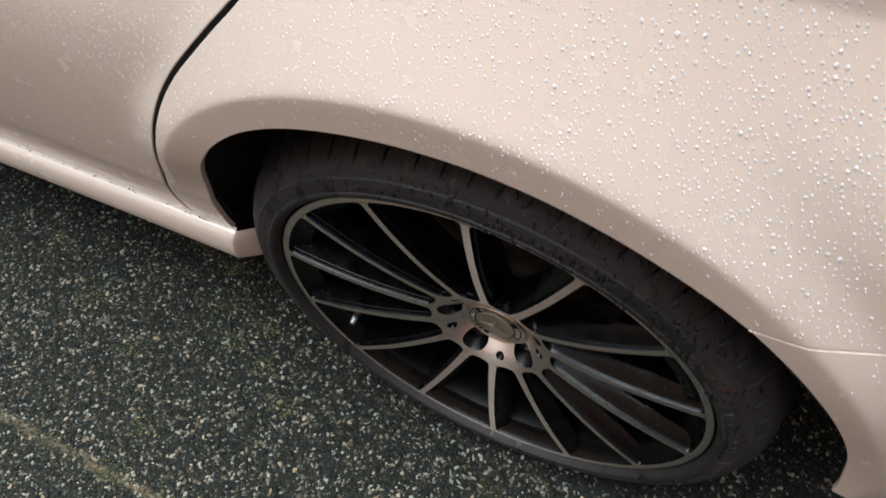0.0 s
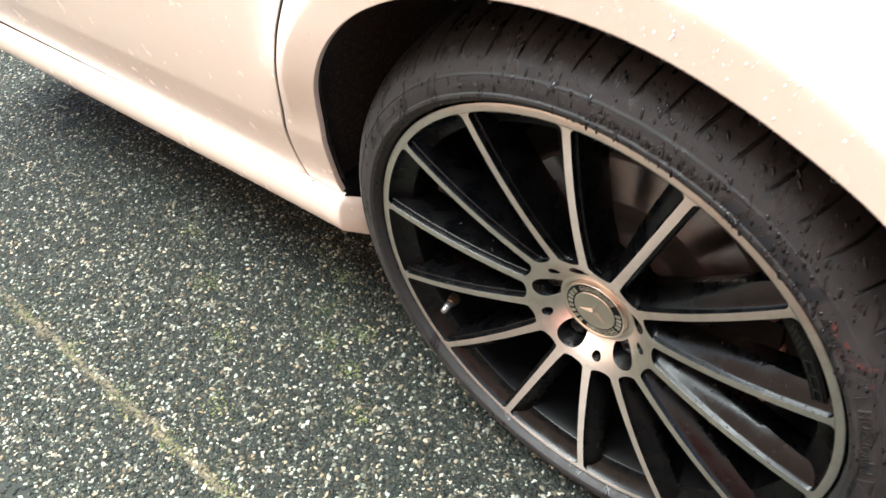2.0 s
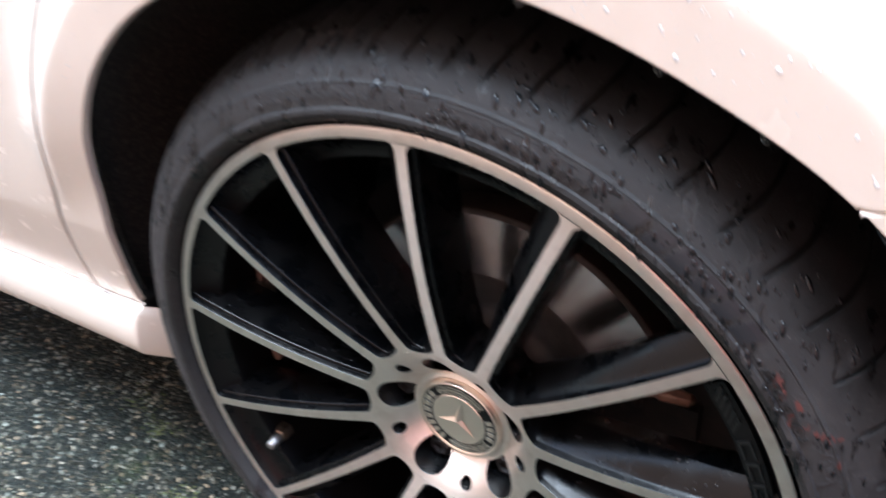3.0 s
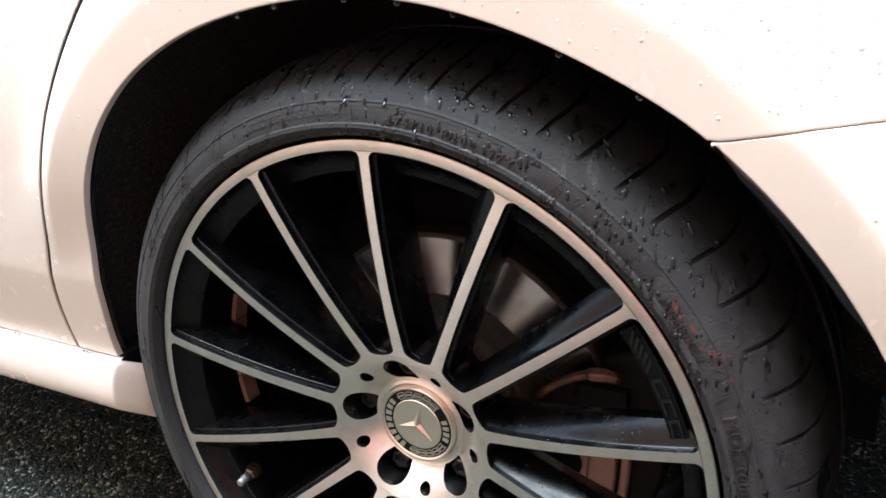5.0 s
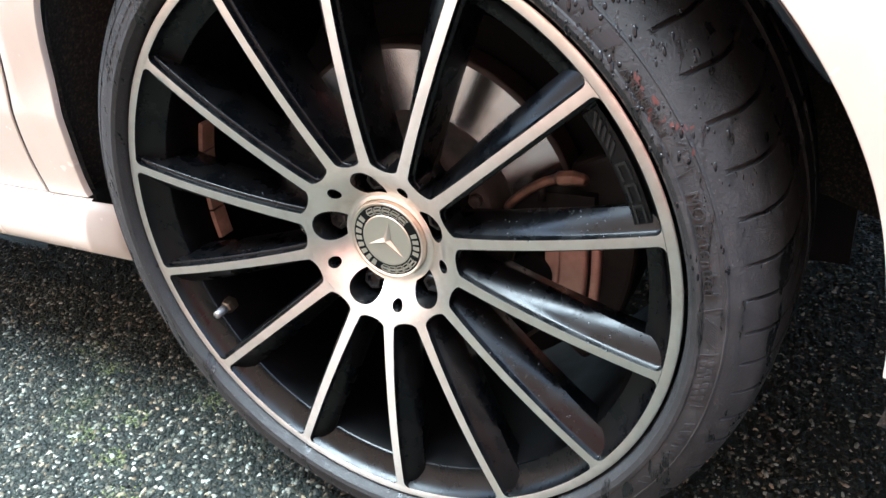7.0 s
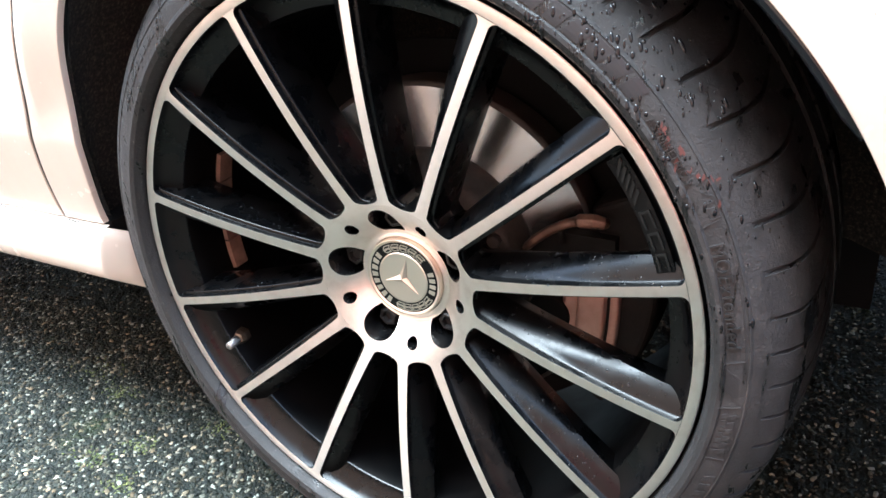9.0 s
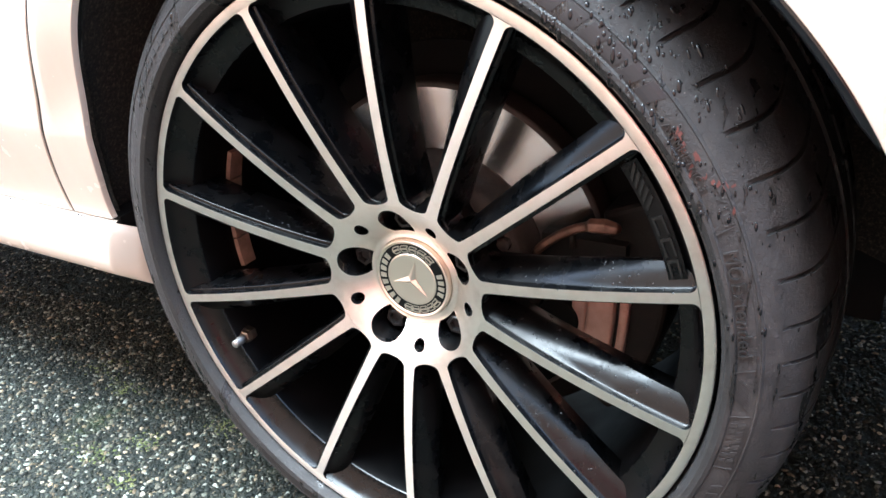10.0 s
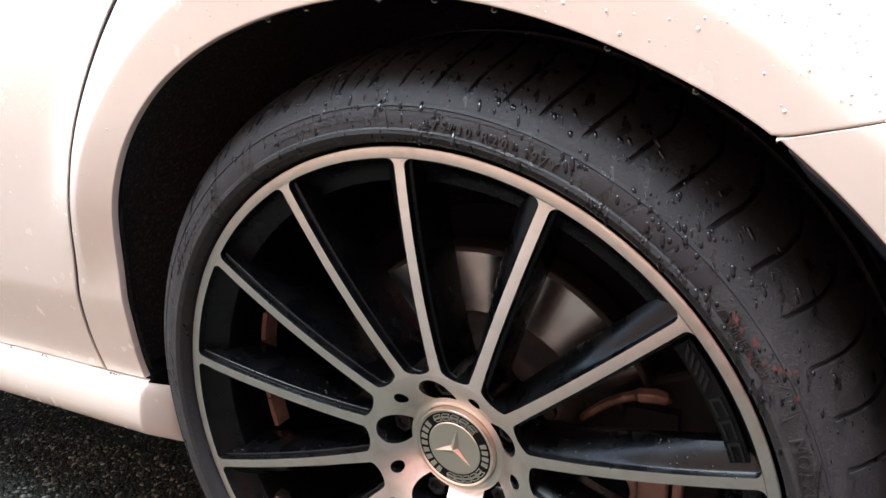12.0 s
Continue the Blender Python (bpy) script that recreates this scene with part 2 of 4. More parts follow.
def bead_material():
    # milky white stands in for the bright light that clear drops gather
    mat, n, l, b = material("milky_bead", (0.95, 0.96, 0.98), 0.04)
    b.inputs["IOR"].default_value = 1.33
    b.inputs["Transmission Weight"].default_value = 0.45
    return mat


def wall_material():
    mat, n, l, b = material("bounce_wall_orange", (0.4, 0.24, 0.18), 0.85)
    t = noise_node(n, l, 3, 6)
    l.new(ramp(n, l, t.outputs["Fac"], [(0.3, (0.69, 0.40, 0.255)), (0.7, (0.735, 0.448, 0.30))]), b.inputs["Base Color"])
    return mat


BARREL = barrel_material()
PAINT, ALLOY, BLACK, RUBBER = paint_material(), machined_material(), gloss_black_material(), rubber_material()
BEAD = bead_material()
DISC, FELT, GROUND, GRAVEL, WATER, WALL = disc_material(), felt_material(), ground_material(), gravel_material(), water_material(), wall_material()
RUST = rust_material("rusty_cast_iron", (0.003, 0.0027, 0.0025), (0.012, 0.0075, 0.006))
BRONZE = rust_material("rust_bronze_spring", (0.085, 0.050, 0.038), (0.22, 0.125, 0.092), 0.42, 0.4)
EDGE = rust_material("dark_rusted_disc_edge", (0.009, 0.007, 0.006), (0.028, 0.019, 0.016), 0.6, 0.3)
# the pink that the casting reflects is put into its base colour
HOUSING = rust_material("pink_lit_housing", (0.38, 0.235, 0.195), (0.46, 0.30, 0.255), 0.35, 0.1)
WEIGHT = rust_material("rusty_balance_weight", (0.22, 0.13, 0.10), (0.33, 0.20, 0.16), 0.5, 0.4)
TRIM = material("black_rubber_trim", (0.006, 0.007, 0.010), 0.14)[0]
CAPBLACK = material("cap_black_enamel", (0.003, 0.003, 0.003), 0.32)[0]
CAPBLACK.node_tree.nodes["Principled BSDF"].inputs["IOR"].default_value = 1.3
CAPSILVER = material("satin_silver", (0.82, 0.74, 0.64), 0.32, 1.0)[0]
BOLT = material("dark_bolt_steel", (0.035, 0.032, 0.032), 0.38, 0.7)[0]
BRASS = material("dull_brass", (0.17, 0.125, 0.09), 0.4, 0.9)[0]
STEM = material("grey_valve_metal", (0.38, 0.36, 0.35), 0.4, 0.9)[0]
REDPANEL = rust_material("red_panel_paint", (0.50, 0.055, 0.040), (0.56, 0.075, 0.055), 0.45, 0.0)
BRICK = rust_material("dark_brown_brick", (0.10, 0.075, 0.06), (0.15, 0.11, 0.09), 0.85, 0.0)
# near-black for fillers put where only shade shows, and for small dark bits
DARK = material("near_black", (0.003, 0.003, 0.003), 0.85)[0]
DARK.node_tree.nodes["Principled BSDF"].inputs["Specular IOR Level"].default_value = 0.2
MOSS = rust_material("yellow_green_moss", (0.042, 0.060, 0.014), (0.10, 0.105, 0.035), 0.9, 0.0)
SEAL = material("tyre_mark_rubber", (0.009, 0.010, 0.013), 0.42)[0]
WETBEAD = material("drop_on_rubber", (0.006, 0.006, 0.007), 0.03)[0]
WETBEAD.node_tree.nodes["Principled BSDF"].inputs["IOR"].default_value = 1.40
RELIEF = material("satin_black_relief", (0.004, 0.004, 0.004), 0.35)[0]
HAT = rust_material("brown_disc_hat", (0.014, 0.0115, 0.010), (0.040, 0.029, 0.024), 0.7, 0.2)
CREAM = rust_material("white_plaster", (0.78, 0.77, 0.74), (0.84, 0.83, 0.80), 0.9, 0.0)
TEXT = rust_material("raised_tyre_text_rubber", (0.010, 0.0095, 0.010), (0.024, 0.021, 0.021), 0.45, 0.0)
REDMARK = material("red_tyre_marking", (0.082, 0.021, 0.017), 0.6)[0]


# ---- building helpers ----
def mesh_of(name, verts, faces, mats, smooth=True, slots=None):
    me = bpy.data.meshes.new(name)
    me.from_pydata([tuple(map(float, v)) for v in verts], [], [tuple(map(int, f)) for f in faces])
    for m in mats if isinstance(mats, (list, tuple)) else [mats]:
        me.materials.append(m)
    if smooth:
        me.polygons.foreach_set("use_smooth", [True] * len(me.polygons))
    if slots is not None:
        me.polygons.foreach_set("material_index", slots)
    me.update()
    return me


def part(name, me, parent, label="", m=None):
    ob = new(name, me)
    ob.parent = parent
    if m is not None:
        ob.matrix_local = m
    return tagged(ob, label)


def grid_faces(nu, nv, closed=False, flip=False):
    out = []
    for i in range(nu if closed else nu - 1):
        k = (i + 1) % nu
        for j in range(nv - 1):
            f = (i * nv + j, k * nv + j, k * nv + j + 1, i * nv + j + 1)
            out.append(f[::-1] if flip else f)
    return out


def lathe(profile, steps=128, cap=False):
    """Turns (radius, y) pairs round the wheel's axis; angles run from +x to +z."""
    a = np.arange(steps) * 2 * math.pi / steps
    pr = np.array(profile)
    v = np.stack([np.cos(a)[:, None] * pr[:, 0], np.ones(steps)[:, None] * pr[:, 1], np.sin(a)[:, None] * pr[:, 0]], -1).reshape(-1, 3)
    f = grid_faces(steps, len(pr), True)
    if cap:
        f.append(tuple(i * len(pr) + len(pr) - 1 for i in range(steps)))
    return v, f


def join(*pieces):
    verts, faces, off = [], [], 0
    for v, f in pieces:
        verts.extend(v)
        faces.extend(tuple(i + off for i in t) for t in f)
        off += len(v)
    return verts, faces


def box(x0, x1, y0, y1, z0, z1):
    v = [(x, y, z) for x in (x0, x1) for y in (y0, y1) for z in (z0, z1)]
    return v, [(0, 1, 3, 2), (4, 6, 7, 5), (0, 4, 5, 1), (2, 3, 7, 6), (0, 2, 6, 4), (1, 5, 7, 3)]


def tube(points, radius, sides=10):
    pts = [Vector(p) for p in points]
    v, side = [], None
    for i, p in enumerate(pts):
        d = (pts[min(i + 1, len(pts) - 1)] - pts[max(i - 1, 0)]).normalized()
        side = d.orthogonal().normalized() if side is None else (side - d * side.dot(d)).normalized()
        up = d.cross(side)
        r = radius[i] if isinstance(radius, (list, tuple)) else radius
        for k in range(sides):
            a = 2 * math.pi * k / sides
            v.append(p + side * (r * math.cos(a)) + up * (r * math.sin(a)))
    n = len(pts)
    f = [(i * sides + k, i * sides + (k + 1) % sides, (i + 1) * sides + (k + 1) % sides, (i + 1) * sides + k) for i in range(n - 1) for k in range(sides)]
    f += [tuple(range(sides))[::-1], tuple((n - 1) * sides + k for k in range(sides))]
    return v, f


def bevel(ob, width, segments=2):
    m = ob.modifiers.new("bevel", "BEVEL")
    m.width, m.segments, m.limit_method, m.angle_limit = width, segments, "ANGLE", radians(40)
    return ob


# ---- ground ----
ground = new("ground", mesh_of("ground", [(-400, -400, 0), (400, -400, 0), (400, 400, 0), (-400, 400, 0)], [(0, 1, 2, 3)], GROUND, False))
tagged(ground, "wet dark gravel-surfaced driveway reaching into the distance", "ground", kind="structure")


def stones(count, x0, x1, y0, y1, lo, hi, seed):
    rng = np.random.default_rng(seed)
    t = (1 + 5 ** 0.5) / 2
    ico = np.array([(-1, t, 0), (1, t, 0), (-1, -t, 0), (1, -t, 0), (0, -1, t), (0, 1, t), (0, -1, -t), (0, 1, -t), (t, 0, -1), (t, 0, 1), (-t, 0, -1), (-t, 0, 1)], float)
    ico /= np.linalg.norm(ico[0])
    tri = np.array([(0, 11, 5), (0, 5, 1), (0, 1, 7), (0, 7, 10), (0, 10, 11), (1, 5, 9), (5, 11, 4), (11, 10, 2), (10, 7, 6), (7, 1, 8),
                    (3, 9, 4), (3, 4, 2), (3, 2, 6), (3, 6, 8), (3, 8, 9), (4, 9, 5), (2, 4, 11), (6, 2, 10), (8, 6, 7), (9, 8, 1)])
    tri = tri[ico[tri][:, :, 2].mean(1) > -0.15]
    size = lo + (hi - lo) * rng.random(count) ** 2.0
    shape = ico[None] * (1 + 0.6 * (rng.random((count, 12, 1)) - 0.5))
    shape = shape * (np.stack([0.85 + 0.8 * rng.random(count), 0.55 + 0.4 * rng.random(count), 0.42 + 0.25 * rng.random(count)], -1) * size[:, None])[:, None]
    tilt, spin = (rng.random(count) - 0.5) * 0.7, rng.random(count) * 2 * math.pi
    c, s = np.cos(tilt)[:, None], np.sin(tilt)[:, None]
    x, y, z = shape[..., 0], shape[..., 1], shape[..., 2]
    x, z = c * x + s * z, c * z - s * x
    c, s = np.cos(spin)[:, None], np.sin(spin)[:, None]
    x, y = c * x - s * y, s * x + c * y
    cx, cy = x0 + (x1 - x0) * rng.random(count), y0 + (y1 - y0) * rng.random(count)
    cz = size * (0.05 + 0.35 * rng.random(count))
    v = np.stack([x + cx[:, None], y + cy[:, None], z + cz[:, None]], -1).reshape(-1, 3)
    return v, (tri[None] + 12 * np.arange(count)[:, None, None]).reshape(-1, 3)


def gravel(name, areas, label, mat=GRAVEL, category="gravel", blobs=()):
    vs, fs, off = [], [], 0
    for k, a in enumerate(areas):
        v, f = stones(*a)
        if blobs:
            spin = np.random.default_rng(40 + k)
            n, (bx, by, spread) = len(v) // 12, blobs[k]
            v = v.reshape(n, 12, 3)
            v += np.stack([bx + spread * spin.normal(size=n), by + spread * 0.6 * spin.normal(size=n), np.full(n, 0.0015)], -1)[:, None]
            v = v.reshape(-1, 3)
        vs.append(v)
        fs.append(f + off)
        off += len(v)
    v, f = np.concatenate(vs), np.concatenate(fs)
    me = bpy.data.meshes.new(name)
    me.vertices.add(len(v))
    me.vertices.foreach_set("co", v.astype(np.float32).ravel())
    me.loops.add(f.size)
    me.loops.foreach_set("vertex_index", f.ravel().astype(np.int32))
    me.polygons.add(len(f))
    me.polygons.foreach_set("loop_start", np.arange(0, f.size, 3, dtype=np.int32))
    me.update(calc_edges=True)
    me.materials.append(mat)
    return tagged(new(name, me), label, category, kind="stuff")


# ---- the car's body ----
WHEEL_Z = 0.328


def body_y(x, z):
    """How far in the car's side lies at x along it and height z."""
    x, z = np.asarray(x, float), np.asarray(z, float)
    r = np.hypot(x, z - WHEEL_Z)
    k = 0.0022
    tuck, side = 0.0, 0.0
    for d in np.linspace(-0.045, 0.045, 13):
        tuck = tuck + np.interp(z + d, [0.2, 0.33, 0.40, 0.45, 0.50, 0.57], [0.075, 0.054, 0.040, 0.026, 0.012, 0.0]) / 13
        side = side + np.interp(z + d, [0.2, 0.32, 0.43, 0.50, 0.60, 0.68, 0.74, 0.80, 0.95], [0.044, 0.020, 0.006, 0.0, -0.006, -0.006, 0.0, 0.014, 0.060]) / 13
    tuck = tuck * np.where(x < 0, 1.0, 0.55)
    side = side + 0.10 * np.maximum(0.0, 0.425 - z) - 0.26 * np.maximum(0.0, z - 0.866)
    spread = 0.36 * np.where(x < 0, np.interp(z, [0.40, 0.56], [0.10, 1.0]), 1.0)
    flare = -0.0182 - 0.0040 * np.clip((r - 0.366) / 0.044, 0.0, 1.0) + spread * 0.0025 * np.logaddexp(0.0, (r - 0.412) / 0.0025) + tuck
    return -k * np.logaddexp(-flare / k, -side / k)


def arch_radius(deg):
    return np.interp(deg, [-8, 5, 16, 27, 40, 48.5, 60, 70, 95, 105, 114, 125, 135, 150, 160, 170, 181], [0.397, 0.387, 0.386, 0.383, 0.379, 0.3765, 0.3690, 0.3670, 0.3670, 0.3690, 0.3730, 0.3765, 0.3755, 0.370, 0.367, 0.369, 0.381])


def seam_radius(deg):
    return np.interp(deg, [86, 90, 95, 100, 111, 121, 131, 141, 150, 160, 166, 175, 182], [0.73, 0.66, 0.59, 0.54, 0.482, 0.455, 0.440, 0.427, 0.419, 0.422, 0.429, 0.438, 0.441])


def smooth_table(fn, degs, width=7.0):
    d = np.linspace(-width, width, 15)
    return np.mean([fn(np.clip(degs + o, degs.min(), degs.max())) for o in d], axis=0)


def polar(deg, r):
    a = np.radians(deg)
    return np.stack([r * np.cos(a), WHEEL_Z + r * np.sin(a)], -1)


def panel_mesh(name, inner, outer, rows, roll_inner=0.02, roll_outer=0.02, ease=1.0):
    """A body panel between two curves in the (x, z) plane, laid on the car's side, with edges rolled inwards."""
    v = np.linspace(0, 1, rows) ** ease
    flat = inner[:, None] * (1 - v)[None, :, None] + outer[:, None] * v[None, :, None]
    y = body_y(flat[..., 0], flat[..., 1])
    pts = np.stack([flat[..., 0], y, flat[..., 1]], -1)

    def rolled(edge, nxt, depth):
        away = edge - nxt
        away[..., 1] = 0
        away /= np.linalg.norm(away, axis=-1, keepdims=True) + 1e-9
        out = []
        for a in (30, 60, 90):
            s, c = math.sin(radians(a)), math.cos(radians(a))
            out.append(edge + away * 0.0012 * s + np.array([0, 0.0012 * (1 - c), 0]))
        out.append(out[-1] + np.array([0, depth, 0]))
        return out

    ins = rolled(pts[:, 0], pts[:, 1].copy(), roll_inner)[::-1]
    outs = rolled(pts[:, -1], pts[:, -2].copy(), roll_outer)
    full = np.concatenate([np.stack(ins, 1), pts, np.stack(outs, 1)], 1)
    nu, nv = full.shape[:2]
    return mesh_of(name, full.reshape(-1, 3), grid_faces(nu, nv), PAINT)


car = new("car")
tagged(car, "pearl white car with rain drops, parked on wet gravel", "car")

GAP = 0.0066
JOINT = 0.0022
# quarter panel: arch, then the bumper joint, inside; door seam, then the shoulder, outside
deg = np.linspace(180.6, 48.5, 200)
arch_in = polar(deg, smooth_table(arch_radius, deg, 4))
joint = np.stack([np.linspace(0.2505, 1.0, 60), np.interp(np.linspace(0.2505, 1.0, 60), [0.2505, 0.30, 0.355, 1.0], [0.6090, 0.6185, 0.6250, 0.69])], -1)
dseam = np.linspace(180.6, 90, 140)
seam_curve = polar(dseam, smooth_table(seam_radius, dseam, 4))
top = np.stack([np.linspace(seam_curve[-1, 0], 1.0, 121)[1:], np.full(120, 0.985)], -1)


def resample(curve, n):
    d = np.r_[0, np.cumsum(np.linalg.norm(np.diff(curve, axis=0), axis=1))]
    t = np.linspace(0, d[-1], n)
    return np.stack([np.interp(t, d, curve[:, 0]), np.interp(t, d, curve[:, 1])], -1)


front_in, front_out = resample(arch_in[:137], 150), resample(seam_curve, 150)
rear_in, rear_out = resample(np.concatenate([arch_in[136:], joint[1:]]), 150), resample(np.concatenate([seam_curve[-1:], top]), 150)
me = panel_mesh("quarter_panel", np.concatenate([front_in, rear_in[1:]]), np.concatenate([front_out, rear_out[1:]]), 90, 0.006, 0.02, 1.25)
part("quarter_panel", me, car, "pearl white rear wing with arched lip, beaded with rain")

# rear door
right = resample(polar(dseam, smooth_table(seam_radius, dseam, 4) + GAP), 160)
right[:, 0] -= 0.0006
left = np.stack([np.full(160, -1.75), np.interp(np.linspace(0, 1, 160), [0, 1], [right[0, 1], right[-1, 1]])], -1)
left[:, 1] = right[:, 1]
me = panel_mesh("door", right, left, 70, 0.02, 0.02, 1.6)
part("door", me, car, "pearl white rear door with beaded rain on its upper half")

# dark tube that stands in for the shade inside the shut line
shut_line = polar(dseam, smooth_table(seam_radius, dseam, 4) + GAP / 2)
part("shut_line_shade", mesh_of("shut_line_shade", *tube([(x, float(body_y(x, z)) + 0.0048, z) for x, z in shut_line], 0.0039, 8), DARK), car, "dark strip standing in for shade in the shut line")

# rear bumper
bdeg = np.linspace(48.4, -4, 90)
b_in = polar(bdeg, smooth_table(arch_radius, bdeg, 3))
b_out = np.stack([np.linspace(0.2505, 1.0, 60), np.interp(np.linspace(0.2505, 1.0, 60), [0.2505, 0.30, 0.355, 1.0], [0.6090, 0.6185, 0.6250, 0.69]) - JOINT], -1)
b_in[0] = b_out[0] + np.array([0.0, -0.001])
down = np.stack([np.full(40, 1.0), np.linspace(0.69 - JOINT, 0.27, 40)], -1)
b_outer = resample(np.concatenate([b_out, down[1:]]), 160)
me = panel_mesh("bumper", resample(b_in, 160), b_outer, 80, 0.006, 0.016, 1.4)
part("rear_bumper", me, car, "pearl white rear bumper edge behind the wheel arch")


# sill below the door
def sill_profile():
    return [(0.034, 0.3190), (0.030, 0.3187), (0.0265, 0.3180), (0.0215, 0.3155), (0.0185, 0.3105), (0.0162, 0.300), (0.0150, 0.288), (0.0152, 0.275), (0.0170, 0.2645), (0.0195, 0.2585), (0.0230, 0.2555), (0.030, 0.2535), (0.050, 0.250), (0.12, 0.248)]


def sill_crease(z):
    """Where along the car the sill turns in towards the wheel."""
    return -0.374 - 0.18 * (0.3225 - z)


pts = []
for k in np.r_[np.linspace(0, 0.96, 40), np.linspace(0.965, 1.0, 8)]:
    pts.append([(-1.75 + (sill_crease(z) + 1.75) * k, y - 0.010 * max(0.0, 0.88 - k), z + 0.002) for y, z in sill_profile()])
for push, turn in ((0.0012, 0.0006), (0.0030, 0.0030), (0.0085, 0.012), (0.0145, 0.022), (0.0200, 0.032), (0.0220, 0.060)):
    pts.append([(sill_crease(z) + push, min(y, 0.0280 if z > 0.3 else 0.034) + turn, z + 0.002 - (0.60 if z > 0.3 else 0.75) * min(turn, 0.032)) for y, z in sill_profile()])
nv = len(sill_profile())
me = mesh_of("sill", [p for row in pts for p in row], grid_faces(len(pts), nv), PAINT)
me.set_sharp_from_angle(angle=radians(38))
part("sill", me, car, "pearl white side sill, dry below the door")

# near-black box put where only shade shows inside the sill
part("sill_filler", mesh_of("sill_filler", *box(-1.75, -0.3735, 0.0365, 0.12, 0.2535, 0.3245), DARK, False), car, "dark filler standing in for shade inside the sill")

specks = []
bits = random.Random(11)
for k in range(70):
    x = -0.42 - 1.2 * bits.random() ** 1.4
    q, w = 0.0004 + 0.0006 * bits.random(), 0.0006 + 0.0016 * bits.random()
    specks.append(tube([(x, 0.0265 + 0.003 * bits.random(), 0.3206), (x + w, 0.0265 + 0.003 * bits.random(), 0.3209)], [q, q * 0.6], 5))
tagged(new("leaf_debris", mesh_of("leaf_debris", *join(*specks), DARK, False)), "dark crumbs of dirt lying along the sill ledge", "dirt", kind="stuff")

# unseen dark boxes behind the panels, added to keep light from leaking under the car
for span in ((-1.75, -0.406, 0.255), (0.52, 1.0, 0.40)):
    part("body_filler", mesh_of("body_filler", *box(span[0], span[1], 0.10, 0.40, span[2], 0.97), DARK, False), car, "unseen dark boxes added behind the panels to block light")
part("body_filler", mesh_of("body_filler", *box(0.36, 1.0, 0.402, 1.75, 0.30, 0.97), DARK, False), car, "unseen dark boxes added behind the panels to block light")
part("body_filler", mesh_of("body_filler", *box(-1.75, 0.358, 0.402, 1.75, 0.17, 0.97), DARK, False), car, "unseen dark boxes added behind the panels to block light")
part("shoulder", mesh_of("shoulder", *box(-1.75, 1.0, 0.064, 1.75, 0.974, 0.99), PAINT, False), car)

# wheel arch liner: a felt half drum with an inner wall
ldeg = np.linspace(-12, 180.5, 90)
rings = []
for y, extra in ((-0.002, 0.006), (0.012, 0.012), (0.05, 0.020), (0.15, 0.022), (0.30, 0.018), (0.36, 0.0), (0.385, -0.06), (0.39, -0.16), (0.39, -0.30)):
    base = arch_radius(np.clip(ldeg, -8, 181)) + extra
    p = polar(ldeg, base)
    yy = np.maximum(body_y(p[:, 0], p[:, 1]) + 0.018, y) if y < 0.05 else np.full(len(ldeg), y)
    rings.append(np.stack([p[:, 0], yy, p[:, 1]], -1))
liner = np.stack(rings, 1)
part("wheel_arch_liner", mesh_of("wheel_arch_liner", liner.reshape(-1, 3), grid_faces(liner.shape[0], liner.shape[1], flip=True), FELT), car, "black felt wheel arch liner flecked with dirt")

# rubber edge along the bumper's arch
tdeg = np.linspace(46.8, 27.0, 30)
tp = polar(tdeg, np.interp(tdeg, [28, 46], [0.3795, 0.3742]))
tr = [0.0048 * min(1.0, 0.25 + k * 0.18, 0.25 + (29 - k) * 0.18) for k in range(30)]
part("arch_trim", mesh_of("arch_trim", *tube([(x, body_y(x, z) + 0.0065, z) for x, z in tp], tr, 12), TRIM), car, "glossy black rubber arch edge")

# ---- wheel ----
SPOKES, RING_IN, RING_OUT, HUB_R, HUB_Y = 14, 0.2560, 0.2644, 0.0755, 0.0200
WALL_R, WALL_Y = 0.2358, 0.0180
PITCH = math.pi / SPOKES


def face_y(r):
    s = np.clip((np.asarray(r, float) - HUB_R) / (RING_IN - HUB_R), 0, 1)
    return HUB_Y * (1 - s) ** 2.1


v1 = lathe([(WALL_R - 0.0006, WALL_Y + 0.0012), (WALL_R - 0.0018, WALL_Y + 0.006), (0.2332, 0.034), (0.2326, 0.050), (0.2322, 0.16), (0.2330, 0.24), (0.240, 0.255), (0.266, 0.262), (0.268, 0.255), (0.244, 0.245), (0.240, 0.10), (0.249, 0.045), (0.264, 0.030)], 140)
wheel = part("wheel", mesh_of("wheel", *v1, BARREL), car, "multi-spoke alloy wheel, machined face and gloss black pockets", pose(0, 0, WHEEL_Z))

# machined outer ring, with the black wall that slopes from it into the pockets
rim = lathe([(0.2652, 0.034), (0.2652, 0.0120), (0.2651, 0.0070), (RING_OUT + 0.0005, 0.0030), (RING_OUT, 0.0008), (RING_OUT - 0.0006, 0.0001), (RING_OUT - 0.0012, 0.0), (RING_IN + 0.0007, 0.0), (RING_IN + 0.0001, 0.0003), (RING_IN - 0.0004, 0.0016), (RING_IN - 0.0014, 0.0042), (0.2510, 0.0094), (0.2446, 0.0142), (0.2386, 0.0171), (WALL_R, WALL_Y), (WALL_R - 0.0006, WALL_Y + 0.0012)], 280)
nr = 16
slots = [0 if 3 < j < 8 else 1 for i in range(280) for j in range(nr - 1)]
me = mesh_of("rim_ring", *rim, [ALLOY, BLACK], True, slots)
me.set_sharp_from_angle(angle=radians(40))
part("rim_ring", me, wheel, "machined silver outer ring of the rim")


